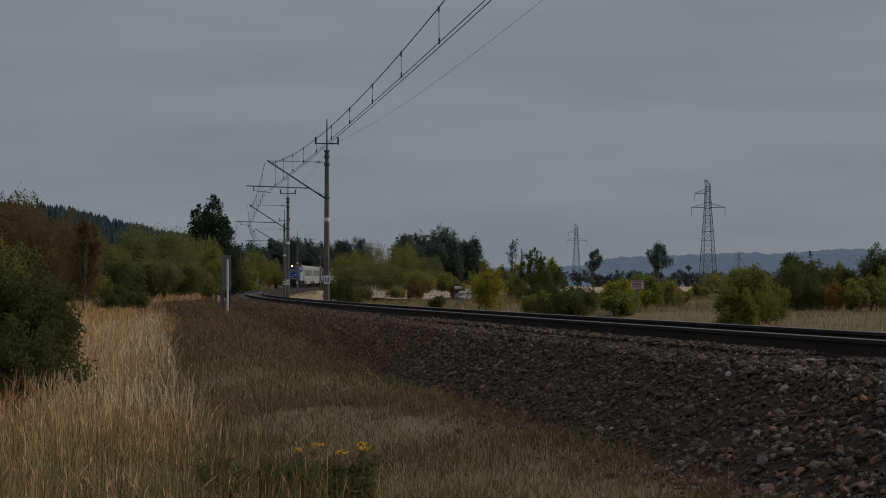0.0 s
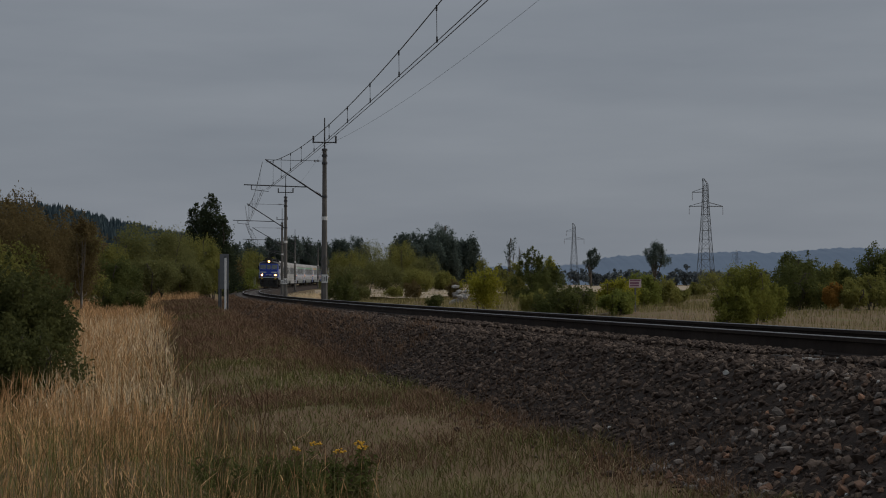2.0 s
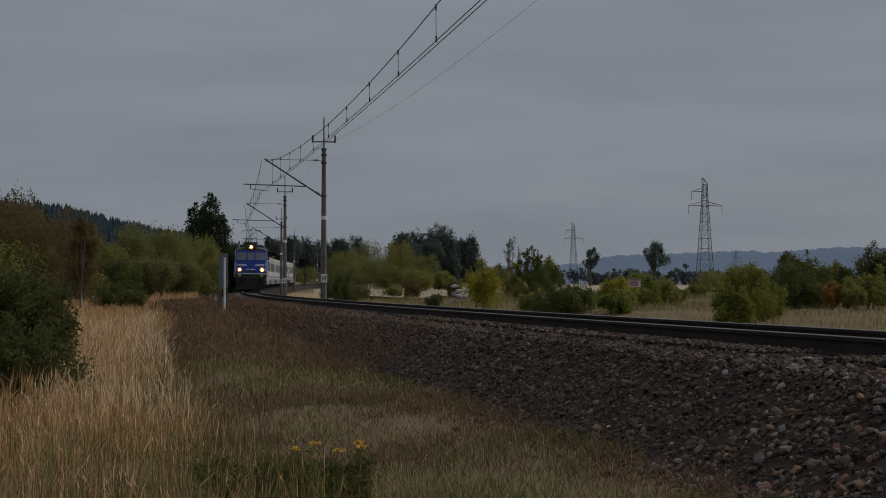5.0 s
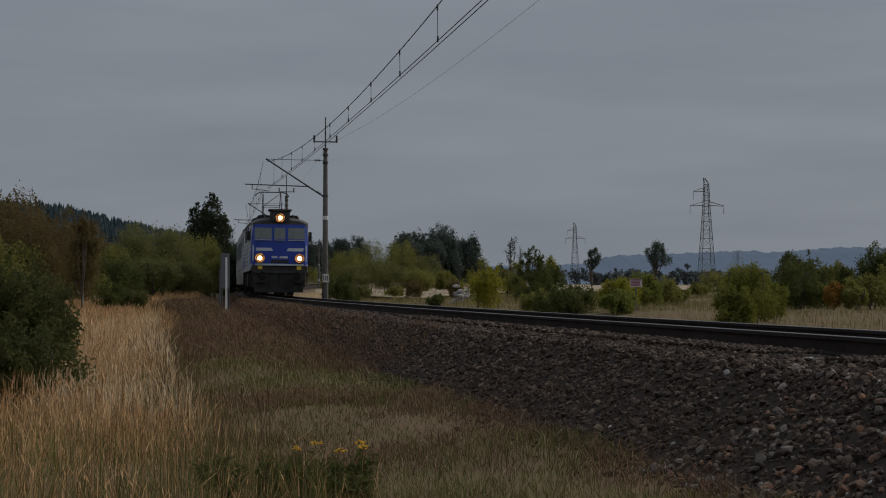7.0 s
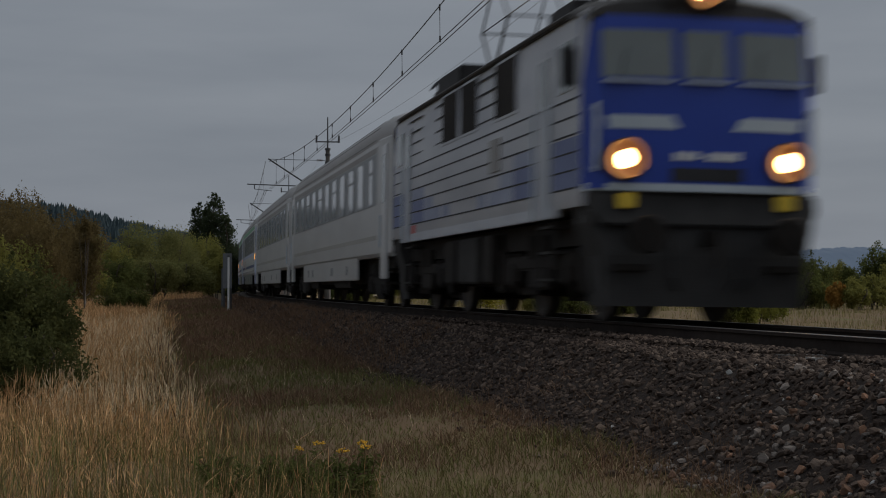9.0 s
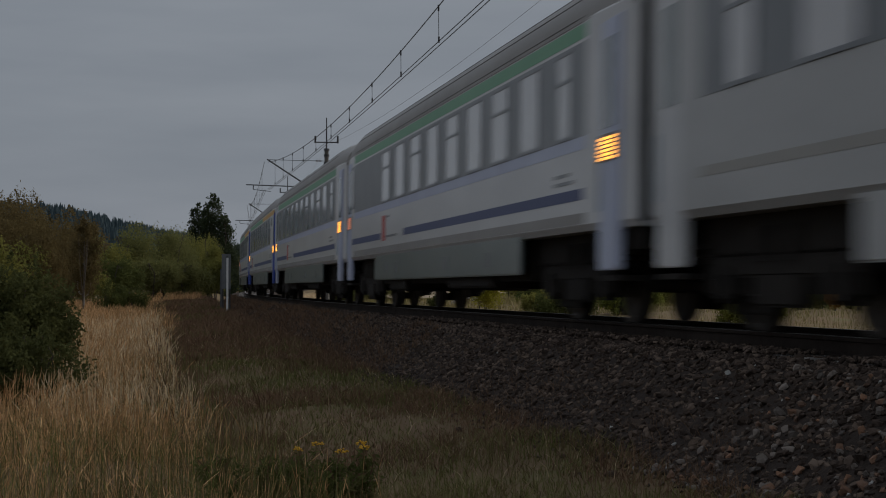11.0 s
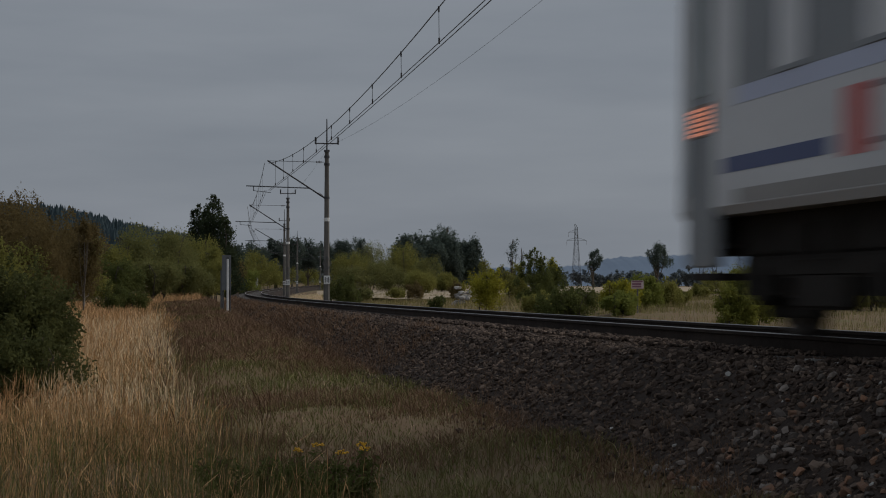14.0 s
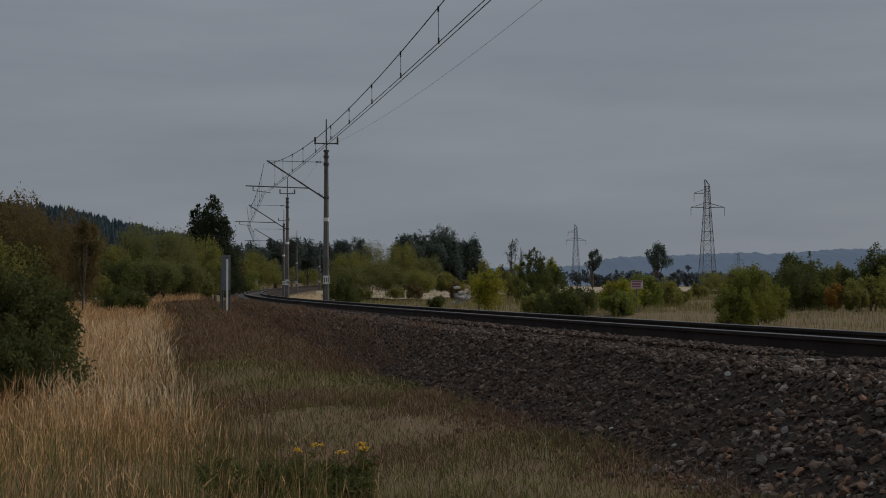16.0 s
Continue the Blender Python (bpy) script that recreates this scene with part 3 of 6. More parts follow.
def buffers(parent, x, sx, z=1.05, y=0.88):
    for sy in (-1, 1):
        bm = bmesh.new()
        tube(bm, (x, sy * y, z), (x + sx * 0.32, sy * y, z), 0.10, 0.085, n=14)
        tube(bm, (x + sx * 0.32, sy * y, z), (x + sx * 0.50, sy * y, z), 0.075, n=14)
        tube(bm, (x + sx * 0.50, sy * y, z), (x + sx * 0.54, sy * y, z), 0.23, 0.21, n=18)
        part("buffer", bm, M_UNDER, parent)
    bm = bmesh.new()
    box(bm, min(x, x + sx * 0.4), max(x, x + sx * 0.4), -0.05, 0.05, z - 0.12, z + 0.06, 0.02)
    tube(bm, (x + sx * 0.4, 0, z + 0.05), (x + sx * 0.42, 0, z - 0.38), 0.035, n=8)
    part("coupling", bm, M_UNDER, parent)


HALF = 12.05
SIDE = 1.42


def strip(name, parent, x0, x1, z0, z1, mat, proud=0.004, label="", y=SIDE, side=(-1, 1)):
    """A painted band on both flanks."""
    for sy in side:
        a, b = sorted((sy * (y - 0.01), sy * (y + proud)))
        boxpart(name, (x0, x1, a, b, z0, z1), mat, parent, 0.0, label)


def coach_window(parent, x, sy, w, z0, z1, split):
    bm = bmesh.new()
    t = 0.045
    ya, yb = sorted((sy * (SIDE - 0.02), sy * (SIDE + 0.016)))
    for q in ((x - w / 2 - t, x - w / 2, z0 - t, z1 + t), (x + w / 2, x + w / 2 + t, z0 - t, z1 + t), (x - w / 2, x + w / 2, z0 - t, z0), (x - w / 2, x + w / 2, z1, z1 + t)):
        box(bm, q[0], q[1], ya, yb, q[2], q[3])
    if split:
        zc = z0 + (z1 - z0) * 0.68
        box(bm, x - w / 2, x + w / 2, ya, yb, zc - 0.022, zc + 0.022)
    win = part("window", bm, M_COACHBAND, parent)
    # pane whose brightness is mostly painted, not sky light passing through
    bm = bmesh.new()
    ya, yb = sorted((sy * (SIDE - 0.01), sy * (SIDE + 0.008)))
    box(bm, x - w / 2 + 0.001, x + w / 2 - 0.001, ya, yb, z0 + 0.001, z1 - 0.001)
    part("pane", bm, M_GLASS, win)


def make_coach(style, first_class=False, windows=(), lit=(True, True), rear_door=None):
    """One coach; windows are (place, width, split); lit says whether the rear and front displays glow."""
    label = {"old": "white passenger coach with a dark window band and beige stripe",
             "blue": "white passenger coach with navy stripe and blue doors",
             "pale": "white passenger coach with navy stripe and pale blue doors"}[style]
    c = empty("passenger_coach", label, "railway coach", "coaches of the express train")
    low = [(SIDE - 0.05, 1.10), (SIDE, 1.18), (SIDE, 3.65)]
    roof = [(SIDE, 3.64), (1.41, 3.77), (1.35, 3.95), (1.22, 4.11), (1.02, 4.23), (0.70, 4.33), (0.0, 4.39)]
    body = [(-y, z) for y, z in low] + [(-1.36, 3.74), (1.36, 3.74)] + [(y, z) for y, z in low[::-1]]
    bm = bmesh.new()
    extrude_x(bm, body, [-HALF, -HALF + 0.05, -HALF + 1.4, HALF - 1.4, HALF - 0.05, HALF], [(0.93, 0), (0.945, 0), (1, 0), (1, 0), (0.945, 0), (0.93, 0)])
    paint = M_COACHOLD if style == "old" else M_COACH
    part("body", bm, paint, c, smooth=25)
    ring = [(-y, z) for y, z in roof] + [(y, z) for y, z in roof[::-1][1:]]
    bm = bmesh.new()
    extrude_x(bm, ring, [-HALF - 0.02, -HALF + 0.9, -HALF + 1.8, HALF - 1.8, HALF - 0.9, HALF + 0.02],
              [(0.94, -0.14), (0.97, -0.03), (1.006, 0), (1.006, 0), (0.97, -0.03), (0.94, -0.14)])
    top = part("roof", bm, M_COACHROOF, c, smooth=30)
    for y, z in ((1.418, 3.70), (1.345, 3.965), (1.215, 4.118), (1.03, 4.228)):
        for sy in (-1, 1):
            bm = bmesh.new()
            tube(bm, (-HALF + 1.9, sy * y, z), (HALF - 1.9, sy * y, z), 0.012, n=5)
            part("roof_rib", bm, M_ROOFRIB, top)
    for x in (-9.5, -5, 0, 5, 9.5):
        bm = bmesh.new()
        box(bm, x - 0.28, x + 0.28, -0.22, 0.22, 4.33, 4.47, 0.05)
        part("ventilator", bm, M_COACHROOF, top)
    # painted bands
    inner = HALF - 1.75
    tail = inner if style != "blue" else 9.05
    strip("window_band", c, -inner, tail, 2.25, 3.40, M_COACHBAND)
    if style == "old":
        strip("class_stripe", c, -inner, inner, 3.41, 3.54, M_COACHROOF)
        strip("waist_stripe", c, -inner, inner, 1.48, 1.58, M_BEIGE)
    else:
        strip("class_stripe", c, -inner, 2.7 if first_class else inner, 3.44, 3.62, M_GREENSTRIPE, label="green second-class stripe")
        if first_class:
            strip("class_stripe", c, 2.704, inner + 1.3, 3.44, 3.62, M_ORANGE, label="orange first-class stripe")
        strip("shoulder_band", c, -inner, inner, 2.09, 2.248, M_COACHLILAC)
        mx = -5.8 if style == "pale" else -8.05
        strip("waist_stripe", c, mx + 2.8, inner - 0.1, 1.48, 1.62, M_NAVY)
        strip("waist_stripe", c, -HALF + 1.42, mx - 0.25, 1.48, 1.62, M_NAVY)
        strip("sill_band", c, -inner, inner, 1.19, 1.32, M_COACHROOF)
        for sy in (-1, 1):
            bm = bmesh.new()
            a, b = sorted((sy * (SIDE - 0.01), sy * (SIDE + 0.005)))
            box(bm, mx, mx + 0.42, a, b, 1.44, 1.98)
            mark = part("class_mark", bm, M_RED, c, "red rectangular mark")
            for x0, x1, z0 in ((mx + 0.47, mx + 0.95, 1.92), (mx + 0.47, mx + 1.9, 1.50), (HALF - 3.2, HALF - 2.3, 1.70), (HALF - 3.2, HALF - 2.5, 1.80)):
                boxpart("marking_bar", (x0, x1, a, b, z0, z0 + 0.045), M_COACHBAND, mark)
    # windows
    for sy in (-1, 1):
        for x, w, split in windows:
            coach_window(c, x, sy, w, 2.30, 3.33, split)
        if style == "pale":
            coach_window(c, -HALF + 1.47, sy, 0.34, 2.40, 3.33, False)
        if style == "blue":
            # small lavatory window in the plain panel beside the front door
            bm = bmesh.new()
            box(bm, 9.85, 10.35, *sorted((sy * (SIDE - 0.02), sy * (SIDE + 0.012))), 3.00, 3.36, 0.008)
            part("lavatory_window", bm, M_CABGLASS, c, "small dark tilted pane")
    # end doors
    door_mat = {"old": M_COACH, "blue": M_DOORBLUE, "pale": M_COACHLILAC}[style]
    for sx in (-1, 1):
        for sy in (-1, 1):
            xa, xb = sorted((sx * (HALF - 1.22), sx * (HALF - 0.42)))
            wy = SIDE * 0.972
            a, b = sorted((sy * (wy - 0.05), sy * (wy + 0.024)))
            bm = bmesh.new()
            box(bm, xa, xb, a, b, 0.62, 3.52, 0.015)
            door = part("door", bm, rear_door if rear_door and sx < 0 else door_mat, c, "" if style == "old" else "painted folding entrance door")
            bm = bmesh.new()
            box(bm, xa + 0.2, xb - 0.2, *sorted((sy * (wy + 0.02), sy * (wy + 0.030))), 2.26, 3.30)
            part("pane", bm, M_CABGLASS, door)
            bm = bmesh.new()
            tube(bm, (xa + 0.06, sy * (wy + 0.05), 1.3), (xa + 0.06, sy * (wy + 0.05), 2.0), 0.018, n=6)
            part("handrail", bm, M_BAND, door)
            bm = bmesh.new()
            box(bm, xa, xb, *sorted((sy * 1.0, sy * (wy + 0.01))), 0.50, 0.56)
            box(bm, xa, xb, *sorted((sy * 1.0, sy * (wy - 0.05))), 0.80, 0.84)
            part("step", bm, M_UNDER, c)
            if style != "old":
                bm = bmesh.new()
                box(bm, xa + 0.08, xb - 0.12, *sorted((sy * (wy + 0.02), sy * (wy + 0.034))), 1.87, 2.19)
                panel = part("destination_display", bm, M_LEDPANEL, door, {True: "lit amber dot display", False: "faint pinkish dot display", None: "dark unlit display"}[lit[sx > 0]])
                bm = bmesh.new()
                for row in range(6):
                    for col in range(9):
                        z0 = 1.89 + row * 0.047
                        x0 = xa + 0.10 + col * 0.063
                        box(bm, x0, x0 + 0.042, *sorted((sy * (wy + 0.033), sy * (wy + 0.038))), z0, z0 + 0.030)
                part("lit_dots" if lit[sx > 0] else "display_dots", bm, {True: M_LED, False: M_LEDDIM, None: M_COACHBAND}[lit[sx > 0]], panel)
        bm = bmesh.new()
        xe, xo = sorted((sx * (HALF - 0.02), sx * (HALF + 0.25)))
        box(bm, xe, xo, -0.85, 0.85, 1.05, 3.62, 0.12)
        part("gangway_bellows", bm, M_BLACK, c)
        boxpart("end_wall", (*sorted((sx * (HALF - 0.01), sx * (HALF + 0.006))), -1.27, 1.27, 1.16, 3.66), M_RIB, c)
        buffers(c, sx * (HALF - 0.25), sx)
        bm = bmesh.new()
        box(bm, *sorted((sx * (HALF - 0.05), sx * (HALF - 0.5))), -1.25, 1.25, 0.85, 1.12)
        box(bm, *sorted((sx * (HALF - 0.5), sx * (HALF - 5.4))), -1.12, 1.12, 0.74, 1.14)
        part("headstock", bm, M_UNDER, c)
        bogie(c, sx * 9.05, 2.5, 0.46, COACH_WHEEL, 1.18)
    # skirt, boxes below
    for sy in (-1, 1):
        bm = bmesh.new()
        a, b = sorted((sy * (SIDE - 0.06), sy * (SIDE - 0.015)))
        box(bm, -6.95, 6.95, a, b, 0.60, 1.15, 0.02)
        sk = part("skirt", bm, M_SKIRT if style != "old" else M_COACHOLD, c, "grey-green skirt panel")
        for x, w in ((-5.3, 0.34), (-4.0, 0.34), (1.3, 0.5), (4.8, 0.34)):
            bm = bmesh.new()
            box(bm, x - w / 2, x + w / 2, *sorted((sy * (SIDE - 0.02), sy * (SIDE - 0.008))), 0.74, 0.96)
            part("hatch", bm, M_COACHBAND, sk)
    bm = bmesh.new()
    box(bm, -6.8, 6.8, -1.2, 1.2, 0.52, 1.1, 0.03)
    box(bm, -5.6, -3.4, -1.28, 1.28, 0.40, 0.6, 0.03)
    box(bm, 1.0, 4.6, -1.28, 1.28, 0.42, 0.6, 0.03)
    box(bm, -11.6, 11.6, -1.05, 1.05, 0.94, 1.1)
    part("underframe", bm, M_UNDER, c)
    return c


def make_loco():
    c = empty("electric_locomotive", "blue and grey-white electric locomotive with three lit headlamps", "locomotive")
    hl = 7.45
    hw = 1.47
    side = [(hw - 0.02, 1.40), (hw, 1.46), (hw, 3.0), (hw - 0.03, 3.77)]
    body = [(-y, z) for y, z in side] + [(y, z) for y, z in side[::-1]]
    bm = bmesh.new()
    extrude_x(bm, body, [-hl + 0.35, hl - 0.35])
    part("body", bm, M_LOCOWHITE, c, "grey-white ribbed side panels", smooth=25)
    roof = [(hw, 3.75), (1.44, 3.83), (1.30, 3.93), (1.05, 4.01), (0.6, 4.07), (0, 4.10)]
    ring = [(-y, z) for y, z in roof] + [(y, z) for y, z in roof[::-1][1:]]
    bm = bmesh.new()
    extrude_x(bm, ring, [-hl + 0.24, -hl + 0.42, -hl + 0.9, hl - 0.9, hl - 0.42, hl - 0.24],
              [(0.95, -0.20), (0.985, -0.10), (1.01, 0), (1.01, 0), (0.985, -0.10), (0.95, -0.20)])
    top = part("roof", bm, M_ROOF, c, "sooty dark roof", smooth=30)
    bm = bmesh.new()
    for sy in (-1, 1):
        tube(bm, (-hl + 0.9, sy * (hw + 0.015), 3.79), (hl - 0.9, sy * (hw + 0.015), 3.79), 0.03, n=6)
    part("gutter", bm, M_ROOF, top)
    # cab fronts
    for sx in (1, -1):
        bm = bmesh.new()
        lats = [-hw, -1.30, -0.75, 0, 0.75, 1.30, hw]
        bulge = [-0.33, -0.09, -0.02, 0.0, -0.02, -0.09, -0.33]
        zs = [1.60, 2.2, 2.90, 3.70]
        lean = [0.0, 0.0, -0.02, -0.14]
        grid = [[bm.verts.new((sx * (hl + b + l), y * (1 - 0.02 * (z > 3)), z)) for y, b in zip(lats, bulge)] for z, l in zip(zs, lean)]
        for ra, rb in zip(grid, grid[1:]):
            for k in range(len(lats) - 1):
                bm.faces.new((ra[k], ra[k + 1], rb[k + 1], rb[k]))
        back = [[bm.verts.new((sx * (hl - 0.45), y, z)) for y in (lats[0], lats[-1])] for z in zs]
        for k in range(3):
            bm.faces.new((grid[k][0], grid[k + 1][0], back[k + 1][0], back[k][0]))
            bm.faces.new((grid[k][-1], back[k][1], back[k + 1][1], grid[k + 1][-1]))
        bm.faces.new(grid[0] + [back[0][1], back[0][0]])
        bm.faces.new(grid[-1] + [back[-1][1], back[-1][0]])
        face = part("cab_front", bm, M_BLUE, c, "bright blue cab front", smooth=28)
        # windscreens: frames and panes
        for ya, yb in ((-1.29, -0.42), (-0.29, 0.27), (0.42, 1.28)):
            for nm, grow, xo, mat in (("window_frame", 0.022, 0.012, M_BLUE), ("windscreen", 0.0, 0.020, M_CABGLASS)):
                bm = bmesh.new()
                ys = sorted({ya - grow, yb + grow, *[b for b in (-0.75, 0.0, 0.75) if ya < b < yb]})
                rows = []
                for z in (2.94 - grow, 3.52 + grow):
                    for back in (0.0, 0.05):
                        rows.append([bm.verts.new((sx * (hl + np.interp(abs(y), [0, 0.75, 1.30, 1.47], [0, -0.02, -0.09, -0.33]) + np.interp(z, [2.90, 3.70], [-0.02, -0.14]) + xo - back), sx * y, z)) for y in ys])
                fl, bl, fh, bh = rows
                for k in range(len(ys) - 1):
                    bm.faces.new((fl[k], fl[k + 1], fh[k + 1], fh[k]))
                    bm.faces.new((fh[k], fh[k + 1], bh[k + 1], bh[k]))
                    bm.faces.new((fl[k], fl[k + 1], bl[k + 1], bl[k]))
                for k in (0, -1):
                    bm.faces.new((fl[k], fh[k], bh[k], bl[k]))
                part(nm, bm, mat, face)
            bm = bmesh.new()
            xb = hl + np.interp((ya + yb) / 2, [-1.3, -0.75, 0, 0.75, 1.3], [-0.09, -0.02, 0, -0.02, -0.09]) + 0.01
            box(bm, *sorted((sx * (xb - 0.05), sx * (xb + 0.035))), *sorted((sx * (ya + 0.0), sx * (yb - 0.0))), 2.87, 2.90)
            part("window_ledge", bm, M_BAND, face)
            bm = bmesh.new()
            tube(bm, (sx * (xb + 0.015), sx * (ya + 0.20), 2.93), (sx * (xb - 0.035), sx * (ya + 0.30), 3.28), 0.006, n=5)
            part("wiper", bm, M_BLACK, face)
        # light grey arrows
        for y0, y1 in ((0.34, 1.32), (-1.32, -0.34)):
            bm = bmesh.new()
            n = 5
            lo, hi = [], []
            for k in range(n + 1):
                y = y0 + (y1 - y0) * k / n
                xx = hl + np.interp(abs(y), [0, 0.75, 1.30, 1.47], [0, -0.02, -0.09, -0.33]) + 0.007
                cut = 0.10 if (k == 0 and y0 > 0) or (k == n and y0 < 0) else 0.0
                lo.append((xx, y, 2.32))
                hi.append((xx, y + (cut if y0 > 0 else -cut), 2.48))
            for k in range(n):
                vs = [bm.verts.new((sx * a, sx * b, z)) for a, b, z in (lo[k], lo[k + 1], hi[k + 1], hi[k])]
                bm.faces.new(vs)
            bmesh.ops.remove_doubles(bm, verts=bm.verts[:], dist=0.0005)
            bmesh.ops.solidify(bm, geom=bm.faces[:], thickness=0.004)
            part("front_band", bm, M_BAND, face, "light grey painted band")
        bm = bmesh.new()
        lo = []
        for k in range(13):
            y = -1.46 + 2.92 * k / 12
            xx = hl + np.interp(abs(y), [0, 0.75, 1.30, 1.47], [0, -0.02, -0.09, -0.33]) + 0.02
            lo.append((xx, y))
        for (xa, ya), (xb, yb) in zip(lo, lo[1:]):
            vs = [bm.verts.new((sx * a, sx * y, z)) for a, y, z in ((xa, ya, 1.575), (xb, yb, 1.575), (xb, yb, 1.665), (xa, ya, 1.665))]
            bm.faces.new(vs)
        bmesh.ops.remove_doubles(bm, verts=bm.verts[:], dist=0.0005)
        bmesh.ops.solidify(bm, geom=bm.faces[:], thickness=0.03)
        part("front_sill", bm, M_BAND, face, "light grey sill band")
        # number as plain bars, grille, grab rails
        for k, w in enumerate((0.09, 0.09, 0.08, 0.08, 0.03, 0.08, 0.08, 0.08)):
            y = 0.40 - k * 0.105
            boxpart("number_bar", (*sorted((sx * hl, sx * (hl + 0.014))), *sorted((sx * y, sx * (y - w))), 1.95 if w > 0.05 else 1.99, 2.05 if w > 0.05 else 2.01), M_WHITE, face)
        boxpart("lower_grille", (*sorted((sx * (hl - 0.02), sx * (hl + 0.012))), -0.45, 0.45, 1.70, 1.86), M_RIB, face)
        for y in (1.36, -1.36):
            bm = bmesh.new()
            xx = hl - 0.09
            tube(bm, (sx * xx, y, 1.80), (sx * xx, y, 2.62), 0.032, n=8)
            for z in (1.85, 2.57):
                tube(bm, (sx * (xx - 0.12), y, z), (sx * xx, y, z), 0.022, n=6)
            part("grab_rail", bm, M_BAND, face)
        # headlamps
        for y, z, xo, r in ((1.02, 1.95, -0.045, 0.235), (-1.02, 1.95, -0.045, 0.235), (0.0, 4.03, -0.13, 0.22)):
            bm = bmesh.new()
            x1 = hl + xo
            n = 24
            rings = []
            for dx, rr in ((-0.10, r * 1.08), (0.10, r * 1.08), (0.125, r), (0.09, r * 0.92), (0.045, r * 0.6)):
                rings.append([bm.verts.new((sx * (x1 + dx), y + rr * math.cos(2 * math.pi * k / n), z + rr * math.sin(2 * math.pi * k / n))) for k in range(n)])
            for a, b in zip(rings, rings[1:]):
                for k in range(n):
                    bm.faces.new((a[k], a[(k + 1) % n], b[(k + 1) % n], b[k]))
            bm.faces.new(rings[0])
            bm.faces.new(rings[-1])
            lamp = part("headlamp", bm, M_REFLECTOR, c, "round headlamp with brassy reflector", smooth=40)
            bm = bmesh.new()
            bmesh.ops.create_uvsphere(bm, u_segments=20, v_segments=10, radius=r * 0.47, matrix=Matrix.Translation((sx * (x1 + 0.055), y, z)) @ Matrix.Diagonal((0.35, 1, 1, 1)))
            part("lamp_glass", bm, M_LAMP if sx > 0 else M_CABGLASS, lamp, "glowing warm lamp glass" if sx > 0 else "unlit lamp glass", smooth=60)
        bm = bmesh.new()
        box(bm, *sorted((sx * (hl - 1.0), sx * (hl - 0.14))), -0.50, 0.50, 3.86, 4.40, 0.04)
        box(bm, *sorted((sx * (hl - 1.1), sx * (hl - 0.05))), -0.60, 0.60, 4.38, 4.49, 0.03)
        part("lamp_housing", bm, M_ROOF, top)
        for y in (1.0, -1.0):
            bm = bmesh.new()
            box(bm, *sorted((sx * (hl - 0.1), sx * (hl + 0.02))), y - 0.115, y + 0.115, 1.36, 1.545, 0.015)
            part("coupling_socket", bm, M_YELLOW, c, "yellow socket cover")
        # apron, buffer beam and plough
        bm = bmesh.new()
        prof = [(-1.40, 1.56), (-1.40, 1.20), (-1.28, 0.80), (-1.22, 0.20), (1.22, 0.20), (1.28, 0.80), (1.40, 1.20), (1.40, 1.56)]
        fr = [bm.verts.new((sx * (hl - 0.02 - 0.10 * (abs(y) > 1.35)), y, z)) for y, z in prof]
        bk = [bm.verts.new((sx * (hl - 0.85), y, z)) for y, z in prof]
        bm.faces.new(fr)
        bm.faces.new(bk[::-1])
        for k in range(8):
            bm.faces.new((fr[k], fr[(k + 1) % 8], bk[(k + 1) % 8], bk[k]))
        part("buffer_beam", bm, M_APRON, c, "grimy dark buffer beam and plough")
        bm = bmesh.new()
        prof = [(-1.42, 1.56), (-1.44, 1.34), (-1.30, 1.16), (1.30, 1.16), (1.44, 1.34), (1.42, 1.56)]
        fr = [bm.verts.new((sx * (hl + 0.03 - 0.10 * (abs(y) > 1.35)), y, z)) for y, z in prof]
        bk = [bm.verts.new((sx * (hl - 0.30), y, z)) for y, z in prof]
        bm.faces.new(fr)
        bm.faces.new(bk[::-1])
        for k in range(6):
            bm.faces.new((fr[k], fr[(k + 1) % 6], bk[(k + 1) % 6], bk[k]))
        bmesh.ops.bevel(bm, geom=bm.edges[:], offset=0.03, segments=2, affect="EDGES")
        part("apron", bm, M_APRON, c, smooth=40)
        buffers(c, sx * (hl - 0.05), sx, 1.04, 0.88)
        for y in (-0.45, 0.35, 0.55):
            bm = bmesh.new()
            tube(bm, (sx * (hl + 0.02), y, 1.0), (sx * (hl + 0.10), y, 0.55), 0.025, n=6)
            tube(bm, (sx * (hl + 0.10), y, 0.55), (sx * (hl + 0.03), y * 0.8, 0.40), 0.025, n=6)
            part("air_hose", bm, M_BLACK, c)
        for y in (-0.95, 0.95):
            bm = bmesh.new()
            box(bm, *sorted((sx * (hl - 0.1), sx * (hl + 0.06))), y - 0.22, y + 0.22, 0.62, 0.70)
            part("step", bm, M_UNDER, c)
        # cab side mirrors, on the leading cab
        for sy in (-1, 1) if sx > 0 else ():
            bm = bmesh.new()
            box(bm, *sorted((sx * (hl - 0.62), sx * (hl - 0.50))), *sorted((sy * (hw + 0.03), sy * (hw + 0.20))), 2.86, 3.34, 0.02)
            part("mirror", bm, M_BLACK, c)
    # flanks: ribs, windows, doors, hatch
    for sy in (-1, 1):
        low_runs = ((-hl + 0.5, -hl + 1.35), (-hl + 2.15, hl - 2.55), (hl - 1.75, hl - 0.5))
        high_runs = ((-hl + 2.15, -hl + 3.6), (-hl + 5.0, -hl + 5.65), (hl - 6.35, hl - 5.12))
        for z in (1.62, 1.84, 2.06, 2.28, 2.50, 2.72, 2.94, 3.16, 3.38, 3.60):
            for xa, xb in low_runs if z < 2.9 else high_runs:
                boxpart("side_rib", (xa, xb, *sorted((sy * (hw - 0.01), sy * (hw + 0.006))), z, z + 0.024), M_RIB, c)
